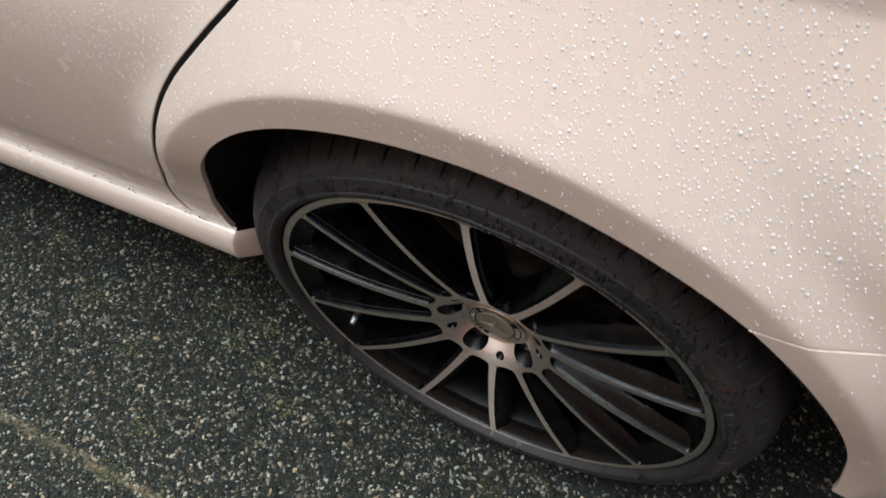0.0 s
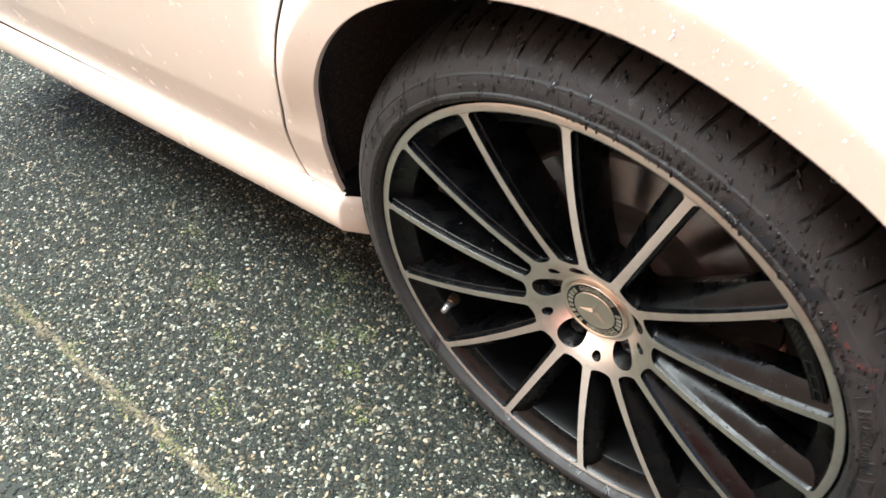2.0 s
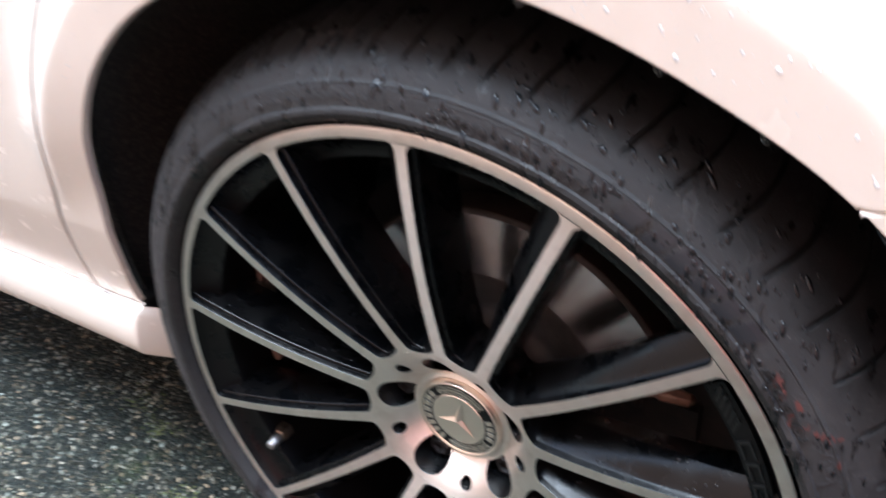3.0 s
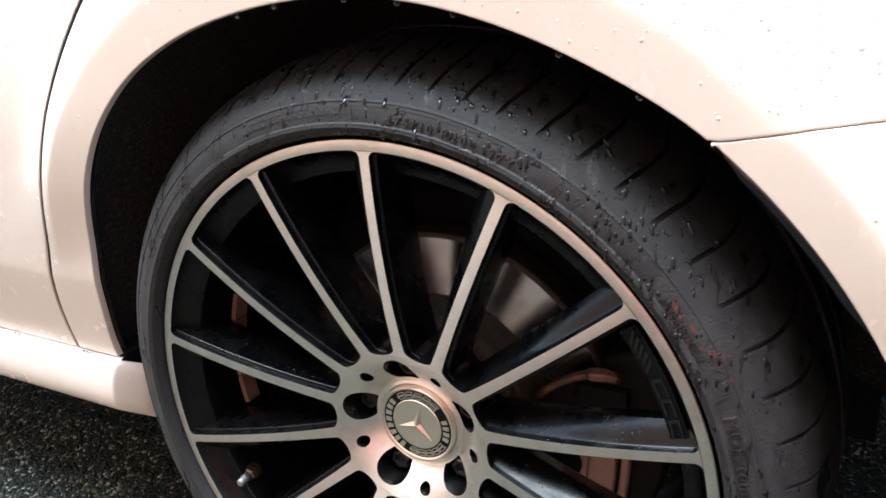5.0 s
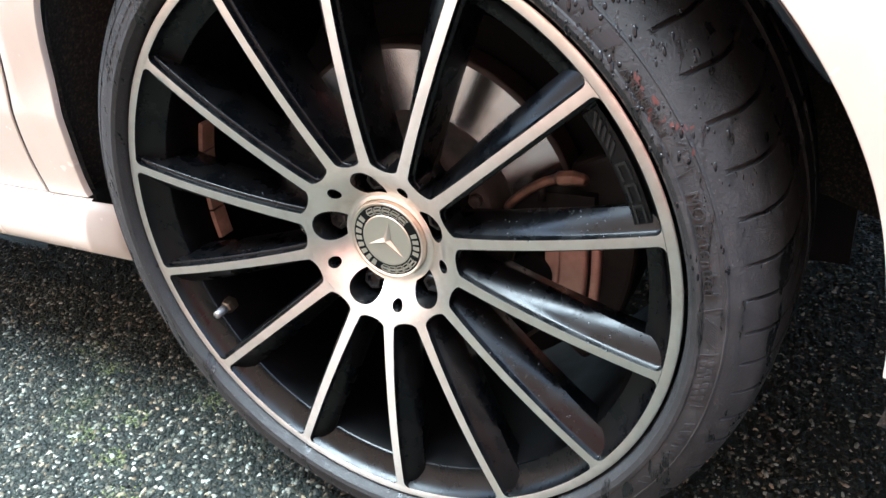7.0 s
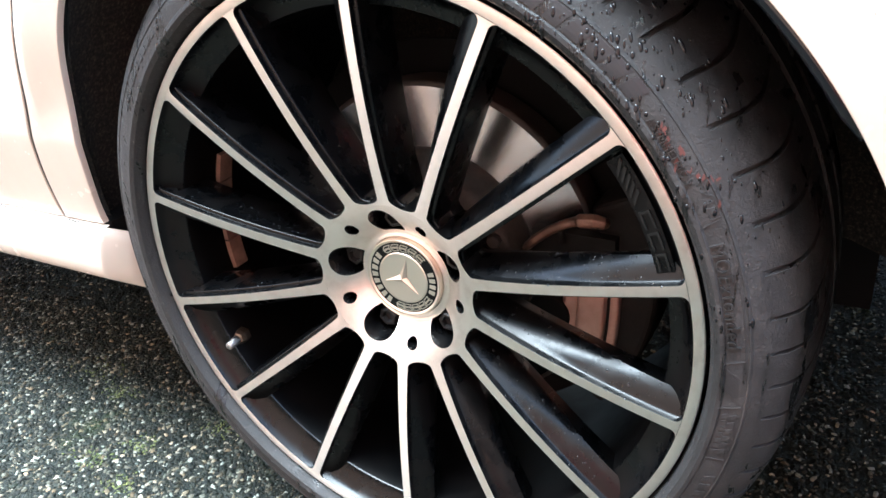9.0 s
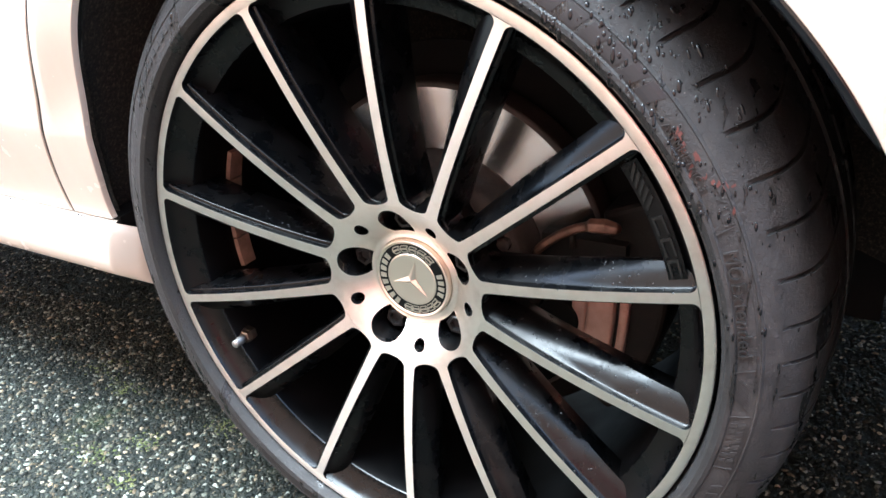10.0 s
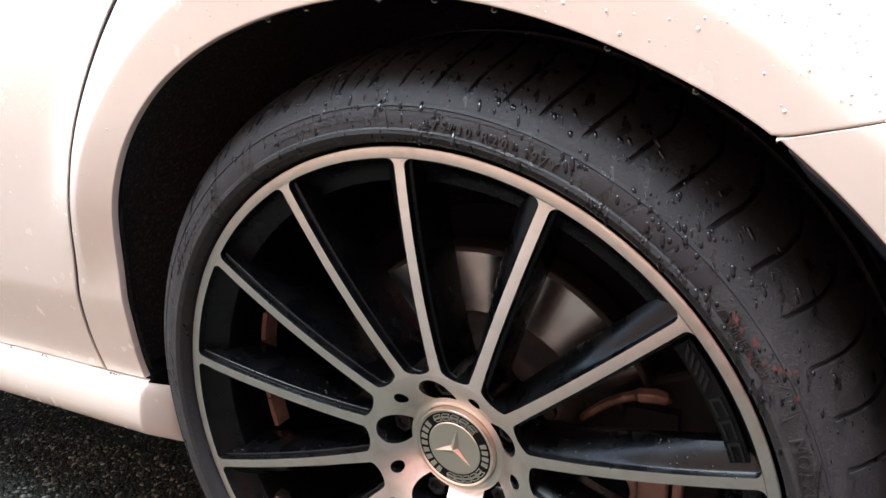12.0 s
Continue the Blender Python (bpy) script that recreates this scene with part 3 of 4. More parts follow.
# flanks of a spoke at four radii: how far out and how deep each of their edges lies.
# one flank is a broad slope, the other a steep wall
FLANK_R = (0.085, 0.150, 0.190, 0.235)
BROAD = (
    ((0.0004, 0.0008), (0.0004, 0.0008), (0.0004, 0.0008), (0.0004, 0.0008)),
    ((0.0009, 0.0040), (0.0010, 0.0040), (0.0010, 0.0040), (0.0011, 0.0042)),
    ((0.0016, 0.0054), (0.0018, 0.0054), (0.0020, 0.0052), (0.0024, 0.0052)),
    ((0.0034, 0.0088), (0.0044, 0.0082), (0.0048, 0.0073), (0.0052, 0.0067)),
    ((0.0058, 0.0146), (0.0086, 0.0130), (0.0092, 0.0106), (0.0092, 0.0090)),
    ((0.0080, 0.0230), (0.0124, 0.0200), (0.0130, 0.0150), (0.0132, 0.0121)),
    ((0.0095, 0.0300), (0.0146, 0.0262), (0.0158, 0.0198), (0.0166, 0.0156)),
    ((0.0090, 0.0330), (0.0140, 0.0292), (0.0152, 0.0230), (0.0158, 0.0186)),
    ((0.0040, 0.0480), (0.0050, 0.0470), (0.0060, 0.0460), (0.0070, 0.0440)),
)
STEEP = tuple(tuple((o, d) for _ in FLANK_R) for o, d in (
    (0.0004, 0.0008), (0.0009, 0.0048), (0.0027, 0.0050), (0.0032, 0.0052), (0.0036, 0.0056), (0.00385, 0.0062), (0.0040, 0.0074), (0.0046, 0.0180), (0.0056, 0.0300), (0.0054, 0.0410), (0.0044, 0.0480)))


def eased(r, values):
    return np.mean([np.interp(r + o, FLANK_R, values) for o in np.linspace(-0.022, 0.022, 9)], axis=0)


def spoke_mesh():
    """One spoke pointing up: machined face, a short upright step, and gloss black flanks."""
    fil_o, fil_i = 0.0060, 0.0060
    rs = np.concatenate([HUB_R + fil_i * (1 - np.cos(np.linspace(0, math.pi / 2, 9))), np.linspace(HUB_R + fil_i, RING_IN - fil_o, 26)[1:-1], RING_IN - fil_o * (1 - np.sin(np.linspace(0, math.pi / 2, 8)))])
    half = np.interp(rs, [HUB_R, 0.095, 0.13, 0.20, RING_IN], [0.0056, 0.0048, 0.0043, 0.0040, 0.0041])
    inner_add = np.where(rs < HUB_R + fil_i, 1 - np.sqrt(np.clip(1 - ((HUB_R + fil_i - rs) / fil_i) ** 2, 0, 1)), 0)
    half = half + inner_add * (HUB_R * math.tan(PITCH) - 0.0056)
    fillet = np.where(rs > RING_IN - fil_o, fil_o - np.sqrt(np.clip(fil_o ** 2 - (rs - RING_IN + fil_o) ** 2, 0, None)), 0)
    stem, half = half, half + fillet
    ez = np.sqrt(np.maximum(rs ** 2 - half ** 2, 1e-6))
    ey = face_y(rs)
    rows = []
    for side, flank in ((-1, BROAD), (1, STEEP)):
        line = [np.stack([side * np.minimum(half, ez * math.tan(PITCH)), ey, ez], -1)]
        for edge in flank:
            o = eased(rs, [e[0] for e in edge])
            d = eased(rs, [e[1] for e in edge])
            px = np.minimum(stem + fillet * max(0.0, 1 - edge[-1][1] / 0.011) + o, ez * math.tan(PITCH) - 0.0001)
            line.append(np.stack([side * px, ey + d, ez], -1))
        rows.append(line)
    arr = np.stack(rows[0][::-1] + [np.stack([0 * rs, ey - 0.0002, rs], -1)] + rows[1], 1)
    nu, nv = arr.shape[:2]
    mid = len(BROAD) + 1
    faces = grid_faces(nu, nv, flip=True)
    slots = [0 if mid - 1 <= j <= mid else 1 for i in range(nu - 1) for j in range(nv - 1)]
    back = [(i * nv + nv - 1, i * nv, (i + 1) * nv, (i + 1) * nv + nv - 1) for i in range(nu - 1)]
    me = mesh_of("spoke", arr.reshape(-1, 3), faces + back, [ALLOY, BLACK], True, slots + [1] * len(back))
    me.set_sharp_from_angle(angle=radians(42))
    return me


SPOKE = spoke_mesh()
for k in range(SPOKES):
    part("spoke", SPOKE, wheel, "", Matrix.Rotation(2 * PITCH * k, 4, "Y"))


def circle(r, n, cx=0.0, cz=0.0, start=0.0):
    return [(cx + r * math.cos(start + 2 * math.pi * k / n), cz + r * math.sin(start + 2 * math.pi * k / n)) for k in range(n)]


LUG = [radians(205.7 - 36 + 72 * k) for k in range(5)]
SMALL = [radians(205.7 + 72 * k) for k in range(5)]
BOLT_R, SMALL_R = 0.0547, 0.0603


def hub_y(r):
    """The hub's face is a bowl, deepest round the cap."""
    return np.interp(r, [0.0445, 0.0480, 0.0547, 0.0603, 0.0680, HUB_R], [0.0400, 0.0362, 0.0302, 0.0258, 0.0222, HUB_Y])


def hub_face_mesh():
    holes = [(BOLT_R * math.cos(a), BOLT_R * math.sin(a), 0.0150, 40) for a in LUG] + [(SMALL_R * math.cos(a), SMALL_R * math.sin(a), 0.0056, 24) for a in SMALL]
    pts, edges = [], []
    for loop in [circle(HUB_R, 140, start=math.pi / 2 - PITCH), circle(0.0445, 90)] + [circle(r, n, x, z) for x, z, r, n in holes]:
        o = len(pts)
        pts += loop
        edges += [(o + k, o + (k + 1) % len(loop)) for k in range(len(loop))]
    for r in np.arange(0.0470, 0.0745, 0.0027):
        for k in range(110):
            a = 2 * math.pi * k / 110
            x, z = r * math.cos(a), r * math.sin(a)
            if all(math.hypot(x - hx, z - hz) > hr + 0.0008 for hx, hz, hr, n in holes):
                pts.append((x, z))
    flat, _, tris, *_ = delaunay_2d_cdt([Vector(p) for p in pts], edges, [], 0, 1e-7)
    keep = []
    for t in tris:
        c = (flat[t[0]] + flat[t[1]] + flat[t[2]]) / 3
        if 0.0444 < c.length < HUB_R and all(math.hypot(c.x - hx, c.y - hz) > hr * 0.995 for hx, hz, hr, n in holes):
            keep.append(tuple(t))
    return mesh_of("hub_face", [(p.x, float(hub_y(p.length)), p.y) for p in flat], keep, ALLOY)


part("hub_face", hub_face_mesh(), wheel, "machined silver bowl-shaped hub face with bolt holes")
# raised ring round the cap
part("hub_ring", mesh_of("hub_ring", *lathe([(0.0445, 0.0400), (0.0434, 0.0408), (0.0420, 0.0411), (0.0402, 0.0408), (0.0388, 0.0400), (0.0380, 0.0398), (0.0374, 0.0404), (0.0371, 0.046)], 96), ALLOY), wheel, "machined seat round the centre cap")

# bolt holes, bolts and small holes
def hole_mesh(name, mid, rad, deep):
    rows = []
    for rr, drop in ((rad, 0.0), (rad - 0.0004, 0.0007), (rad - 0.0008, None), (0.0, None)):
        row = []
        for k in range(36):
            x, z = mid + rr * math.cos(2 * math.pi * k / 36), rr * math.sin(2 * math.pi * k / 36)
            out = math.hypot(x, z)
            # next to the cap the hole's wall stays under the raised ring
            y = deep if drop is None else 0.0450 + drop if out < 0.0447 else float(hub_y(out)) + 0.0001 + drop
            row.append((x, y, z))
        rows.append(row)
    v = [rows[j][k] for k in range(36) for j in range(4)]
    me = mesh_of(name, v, grid_faces(36, 4, True), BLACK)
    me.set_sharp_from_angle(angle=radians(40))
    return me


WELL, SWELL = hole_mesh("bolt_well", BOLT_R, 0.0150, 0.062), hole_mesh("drain_hole", SMALL_R, 0.0056, 0.058)
BOLT_Y = 0.028
hexa = [(0.0098 * math.cos(math.pi / 3 * k), 0.0098 * math.sin(math.pi / 3 * k)) for k in range(6)]
hv = [(x, y, z) for y in (BOLT_Y + 0.033, BOLT_Y + 0.014) for x, z in hexa] + [(x * 0.86, BOLT_Y + 0.0125, z * 0.86) for x, z in hexa] + [(x * 0.62, BOLT_Y + 0.0125, z * 0.62) for x, z in hexa] + [(x * 0.5, BOLT_Y + 0.0165, z * 0.5) for x, z in hexa]
hf = [(6 * j + k, 6 * j + 6 + k, 6 * j + 6 + (k + 1) % 6, 6 * j + (k + 1) % 6) for j in range(4) for k in range(6)] + [tuple(24 + k for k in range(6))]
cv, cf = lathe([(0.0128, BOLT_Y + 0.034), (0.0126, BOLT_Y + 0.026), (0.0112, BOLT_Y + 0.0235), (0.0080, BOLT_Y + 0.0230)], 28)
BOLTM = mesh_of("wheel_bolt", *join((hv, hf), (cv, cf)), BOLT, False)
for k, a in enumerate(LUG):
    part("bolt_well", WELL, wheel, "", Matrix.Rotation(-a, 4, "Y"))
    part("wheel_bolt", BOLTM, wheel, "", Matrix.Translation((BOLT_R * math.cos(a), 0, BOLT_R * math.sin(a))) @ Matrix.Rotation(0.4 + 0.37 * k, 4, "Y"))
for a in SMALL:
    part("drain_hole", SWELL, wheel, "", Matrix.Rotation(-a, 4, "Y"))

CAP_IN = Matrix.Translation((0, 0.0118, 0))
# centre cap: satin disc, black enamel band with plain bars, raised three-armed emblem
cap_prof = [(0.0370, 0.030), (0.0369, 0.0235), (0.0364, 0.0226), (0.0352, 0.0230), (0.0345, 0.0236), (0.0338, 0.0240)]
band_prof = [(0.0338, 0.0240), (0.0245, 0.0236)]
disc_prof = [(0.0245, 0.0236), (0.0240, 0.0230), (0.0225, 0.0232), (0.012, 0.0236), (0.0004, 0.0238)]
cap = part("centre_cap", mesh_of("centre_cap", *join(lathe(cap_prof, 96), lathe(disc_prof, 96, True)), CAPSILVER), wheel, "satin silver centre cap with a black enamel band", CAP_IN)
part("cap_band", mesh_of("cap_band", *lathe(band_prof, 96), CAPBLACK), wheel, "black enamel band of the cap", CAP_IN)


def arc_bar(r0, r1, a0, a1, y, steps=6, lift=0.0006, skew=0.0):
    """A low raised bar along an arc; angles in degrees, clockwise from a0 to a1."""
    v = []
    for i in range(steps + 1):
        a = radians(a0 + (a1 - a0) * i / steps)
        b = a + radians(skew)
        for r, ang, yy in ((r0, a, y), (r0, a, y - lift), (r1, b, y - lift), (r1, b, y)):
            v.append((r * math.cos(ang), yy, r * math.sin(ang)))
    f = [(i * 4 + k, i * 4 + 4 + k, i * 4 + 5 + k, i * 4 + 1 + k) for i in range(steps) for k in range(3)]
    f += [(0, 1, 2, 3), (steps * 4 + 3, steps * 4 + 2, steps * 4 + 1, steps * 4)]
    return v, f


bars = []
for start, stop, count in ((241, 136, 8), (22, -24, 4)):
    w = (stop - start) / count
    for k in range(count):
        bars.append(arc_bar(0.0263, 0.0321, start + w * (k + 0.18), start + w * (k + 0.80), 0.0239, 4))
# wreath: pairs of outlined leaves, slanting to both sides of the band's middle
for c0, turn in [(c, -1) for c in (118, 101, 84, 67, 50)] + [(c, 1) for c in (-39, -55, -71, -87, -102)]:
    for r0, r1, lean in ((0.0262, 0.0287, -3.5), (0.0295, 0.0320, 3.5)):
        a0, a1 = c0 - 6.2, c0 + 6.2
        for r in (r0, r1):
            slip = turn * lean * ((r - r0) / (r1 - r0) - 0.5)
            bars.append(arc_bar(r - 0.00045, r + 0.00045, a0 + slip, a1 + slip, 0.0239, 3, 0.0005))
        for a in (a0, a1):
            bars.append(arc_bar(r0, r1, a - 0.9 - turn * lean / 2, a + 0.9 - turn * lean / 2, 0.0239, 1, 0.0005, turn * lean))
    bars.append(arc_bar(0.0288, 0.0294, c0 - 8, c0 + 8, 0.0239, 3, 0.0004))
part("cap_wreath", mesh_of("cap_wreath", *join(*bars), CAPSILVER, False), wheel, "plain silver bars and wreath strokes on the cap", CAP_IN)
star = []
for k in range(3):
    a = radians(76 + 120 * k)
    tip = (0.0205 * math.cos(a), 0.0232, 0.0205 * math.sin(a))
    bl, br = a + radians(60), a - radians(60)
    vs = [(0, 0.0205, 0), tip, (0.0042 * math.cos(bl), 0.0232, 0.0042 * math.sin(bl)), (0.0042 * math.cos(br), 0.0232, 0.0042 * math.sin(br))]
    star.append((vs, [(0, 1, 2), (0, 3, 1)]))
part("cap_emblem", mesh_of("cap_emblem", *join(*star), CAPSILVER, False), wheel, "raised three-armed silver emblem", CAP_IN)

# valve stem with nut, and balance weights on the barrel
va = radians(207.2)
vd = Vector((math.cos(va), 0, math.sin(va)))
base, tipv = vd * 0.2345 + Vector((0, 0.036, 0)), vd * 0.2290 + Vector((0, 0.0075, 0))
part("valve_nut", mesh_of("valve_nut", *tube([base, base.lerp(tipv, 0.25), base.lerp(tipv, 0.42), base.lerp(tipv, 0.46)], [0.0085, 0.0085, 0.0066, 0.005], 6), BRASS, False), wheel, "dull brass valve nut")
part("valve", mesh_of("valve", *tube([base.lerp(tipv, k) for k in (0.3, 0.46, 0.5, 0.72, 0.74, 0.97, 1.0)], [0.0042, 0.0042, 0.0046, 0.0046, 0.0040, 0.0040, 0.003], 14), STEM), wheel, "grey metal tyre valve with ribbed cap")


def weight_mesh(a0, a1):
    v = []
    for a in np.linspace(a0, a1, 6):
        c, s = math.cos(radians(a)), math.sin(radians(a))
        for r, y in ((0.2325, 0.059), (0.2282, 0.060), (0.2282, 0.077), (0.2325, 0.078)):
            v.append((r * c, y, r * s))
    f = [(i * 4 + k, i * 4 + 4 + k, i * 4 + 4 + (k + 1) % 4, i * 4 + (k + 1) % 4) for i in range(5) for k in range(4)] + [(0, 1, 2, 3), (23, 22, 21, 20)]
    return mesh_of("balance_weight", v, f, WEIGHT, False)


for a0, a1 in ((159.2, 166.8), (167.2, 175.0), (175.4, 183.1), (183.5, 191.0)):
    part("balance_weight", weight_mesh(a0, a1), wheel)

# maker's lettering on the rim wall becomes plain relief bars
bars = []
for k in range(5):
    bars.append(arc_bar(0.2378, 0.2452, 33.8 - 1.35 * k, 33.1 - 1.35 * k, 0.0076, 2, 0.0014, 1.8))
for a0, a1 in ((26.4, 23.2), (22.6, 19.4), (18.8, 15.6)):
    for r in (0.2384, 0.2448):
        bars.append(arc_bar(r - 0.0008, r + 0.0008, a0, a1, 0.0076, 3, 0.0014))
    bars.append(arc_bar(0.2392, 0.2440, a0, a0 - 0.5, 0.0076, 1, 0.0014))
plate = arc_bar(0.2352, 0.2482, 36.0, 13.4, 0.0185, 16, 0.0110)
part("rim_plate", mesh_of("rim_plate", *plate, BLACK, False), wheel, "gloss black raised plate on the rim wall")
part("rim_relief", mesh_of("rim_relief", *join(*bars), RELIEF, False), wheel, "raised black strokes on the rim plate")


# ---- tyre ----
TYRE = [(0.2655, 0.034), (0.2656, 0.0200), (0.2660, 0.0110), (0.2668, 0.0030), (0.2686, -0.0035), (0.2716, -0.0080), (0.2756, -0.0096), (0.2784, -0.0090), (0.2794, -0.0076), (0.2850, -0.0070), (0.2900, -0.0056), (0.2932, -0.0042), (0.2940, -0.0046), (0.2948, -0.0040), (0.2956, -0.0024), (0.3008, 0.0004),
        (0.3050, 0.0040), (0.3095, 0.0090), (0.3135, 0.0145), (0.3168, 0.0205), (0.3195, 0.0265), (0.3218, 0.0330), (0.3238, 0.0400), (0.3254, 0.0480), (0.3268, 0.0570), (0.3279, 0.0660), (0.3284, 0.0700), (0.3285, 0.0710), (0.3288, 0.0790), (0.3289, 0.0800), (0.3296, 0.0900), (0.3303, 0.1000), (0.3307, 0.1100), (0.3308, 0.1110), (0.3310, 0.1200), (0.3310, 0.1210), (0.3311, 0.1350), (0.3310, 0.1500), (0.3309, 0.1510), (0.3307, 0.1600), (0.3306, 0.1610), (0.3300, 0.1750), (0.3290, 0.1900), (0.3280, 0.2050), (0.3262, 0.2200), (0.3230, 0.2350), (0.3170, 0.2500), (0.3070, 0.2620), (0.2900, 0.2700), (0.2700, 0.2660), (0.2620, 0.2560)]


def tyre_profile(r):
    side = TYRE[5:26]
    return float(np.interp(r, [p[0] for p in side], [p[1] for p in side]))


def tyre_mesh():
    """The tread blocks come in long and short pitches, cut by narrow slots."""
    sizes = ([6.3] * 6 + [4.95] * 6) * 5 + [5.8] * 4
    edges = 46.4 - np.r_[0, np.cumsum(sizes)] * 360.0 / sum(sizes)
    share = np.array([0.0, 0.016, 0.092, 0.118, 0.16, 0.2, 0.3, 0.4, 0.5, 0.6, 0.7, 0.8, 0.9, 0.965])
    pr = np.array(TYRE)
    a = np.radians((edges[:-1, None] + (edges[1:] - edges[:-1])[:, None] * share[None]).ravel()[::-1])
    steps = len(a)
    low = np.tile((share > 0.01) & (share < 0.10), len(sizes))[::-1]
    r = np.repeat(pr[None, :, 0], steps, 0)
    y = np.repeat(pr[None, :, 1], steps, 0)
    tread = pr[:, 1]
    outer = pr[:, 0] > 0.3045
    a = a[:, None] + np.radians(np.where(outer, np.interp(tread, [0.004, 0.03, 0.055, 0.075, 0.24], [0.0, -0.9, -1.0, -0.2, 9.0]), 0.0))[None]
    lateral = low[:, None] & outer[None] & (tread[None] > 0.0060) & (tread[None] < 0.235) & ~((tread[None] > 0.110) & (tread[None] < 0.161))
    depth = np.interp(tread, [0.008, 0.016, 0.05, 0.23], [0.0016, 0.0034, 0.006, 0.006])
    r -= np.where(lateral, depth[None], 0.0)
    y += np.where(lateral, np.interp(tread, [0.008, 0.02, 0.04], [0.0018, 0.0022, 0.0])[None], 0.0)
    groove = ((tread > 0.1105) & (tread < 0.1205)) | ((tread > 0.1505) & (tread < 0.1605)) | ((tread > 0.189) & (tread < 0.191))
    r -= np.where(groove[None], 0.006, 0.0)
    v = np.stack([np.cos(a) * r, y, np.sin(a) * r], -1).reshape(-1, 3)
    me = mesh_of("tyre", v, grid_faces(steps, len(pr), True), RUBBER)
    me.set_sharp_from_angle(angle=radians(30))
    return me


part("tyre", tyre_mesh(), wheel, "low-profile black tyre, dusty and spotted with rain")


def arc_text(name, words, r_base, height, deg_mid, mat, lift=0.0006, spread=1.0):
    """Raised writing along the tyre's side wall, its feet towards the hub."""
    cu = bpy.data.curves.new(name, "FONT")
    cu.body, cu.align_x, cu.size, cu.resolution_u = words, "CENTER", height / 0.7, 3
    cu.space_character = spread
    ob = bpy.data.objects.new(name, cu)
    me = ob.to_mesh()
    bm = bmesh.new()
    bm.from_mesh(me)
    ob.to_mesh_clear()
    bpy.data.objects.remove(ob)
    bmesh.ops.triangulate(bm, faces=bm.faces)
    bmesh.ops.subdivide_edges(bm, edges=[e for e in bm.edges if e.calc_length() > height * 0.35], cuts=1)
    ext = bmesh.ops.extrude_face_region(bm, geom=bm.faces[:])
    tops = {q for q in ext["geom"] if isinstance(q, bmesh.types.BMVert)}
    for q in bm.verts:
        r = r_base + q.co.y
        a = radians(deg_mid) - q.co.x / (r_base + height / 2)
        q.co = Vector((r * math.cos(a), tyre_profile(r) - (lift if q in tops else -0.0006), r * math.sin(a)))
    bmesh.ops.recalc_face_normals(bm, faces=bm.faces)
    out = bpy.data.meshes.new(name)
    bm.to_mesh(out)
    bm.free()
    out.materials.append(mat)
    return part(name, out, wheel, "raised rubber writing on the tyre")


def side_bars(name, mat, items, label, lift=0.0005):
    vs = []
    for r0, r1, a0, a1, skew in items:
        n, rows = max(2, int(abs(a1 - a0) / 1.5)), max(1, int((r1 - r0) / 0.0025))
        for j in range(rows):
            ra, rb, slip = r0 + (r1 - r0) * j / rows, r0 + (r1 - r0) * (j + 1) / rows, skew * j / rows
            v, f = arc_bar(ra, rb, a0 + slip, a1 + slip, 0.0, n, lift, skew / rows)
            vs.append(([(x, tyre_profile(math.hypot(x, z)) + yy - 0.0001, z) for x, yy, z in v], f))
    return part(name, mesh_of(name, *join(*vs), mat, False), wheel, label)


arc_text("tyre_writing", "275/30 R20   97Y", 0.2808, 0.0064, 74.3, TEXT, 0.0014, 1.50)
arc_text("tyre_writing", "ASYMMETRIC 3", 0.2805, 0.0048, 33.5, TEXT, 0.0012, 1.05)
arc_text("tyre_writing", "MOExtended", 0.2800, 0.0090, 12.6, TEXT, 0.0015, 1.12)
for a0, a1 in ((60.6, 58.2), (57.0, 54.6), (53.8, 51.2), (50.4, 47.8), (47.0, 44.8), (44.0, 41.6)):
    side_bars("tyre_bar", SEAL, [(0.2808, 0.2925, a0, a1, -0.8)], "glossy dark plain bar on the tyre wall", 0.0003)
small = [(0.2850, 0.2880, a, a - 0.9, 0.4) for a in np.arange(112, 92, -1.4)] + [(0.2898, 0.2925, a, a - 0.9, 0.4) for a in np.arange(110, 98, -1.4)]
small += [(0.2846, 0.2915, a, a - 1.0, 0.5) for a in np.arange(-18, -34, -1.7)] + [(0.285, 0.290, a, a - 1.1, 0.0) for a in np.arange(150, 130, -1.9)] + [(0.285, 0.291, a, a - 1.2, 0.0) for a in np.arange(-60, -95, -2.0)]
for a0, a1 in ((22.6, 2.4), (-5.0, -14.5), (66.5, 90.0)):
    small += [(0.2783, 0.2787, a0, a1, 0.0), (0.2912, 0.2916, a0, a1, 0.0), (0.2783, 0.2916, a0, a0 + 0.12, 0.5), (0.2783, 0.2916, a1, a1 + 0.12, 0.5)]
small += [(0.2800, 0.2890, 1.6 - 0.42 * k, 1.45 - 0.42 * k, -1.6) for k in range(9)] + [(0.2808, 0.2846, a, a - 0.7, 0.3) for a in np.arange(-6, -13.5, -1.1)] + [(0.2856, 0.2896, a, a - 0.8, 0.3) for a in np.arange(-6, -13.5, -1.25)]
small += [(0.2858, 0.2862, 25.6, 23.4, 0.0), (0.2918, 0.2922, 25.6, 23.4, 0.0), (0.2858, 0.2922, 25.6, 25.5, 0.0), (0.2858, 0.2922, 23.5, 23.4, 0.0), (0.2875, 0.2905, 24.9, 24.1, 0.0)]
small += [(0.2870, 0.2925, 28.4, 28.2, 0.9), (0.2870, 0.2925, 27.2, 27.0, -0.9), (0.2898, 0.2903, 28.6, 26.8, 0.0)]
tagged(side_bars("tyre_relief", RUBBER, small, "small raised plain bars on the tyre wall"), kind="stuff")
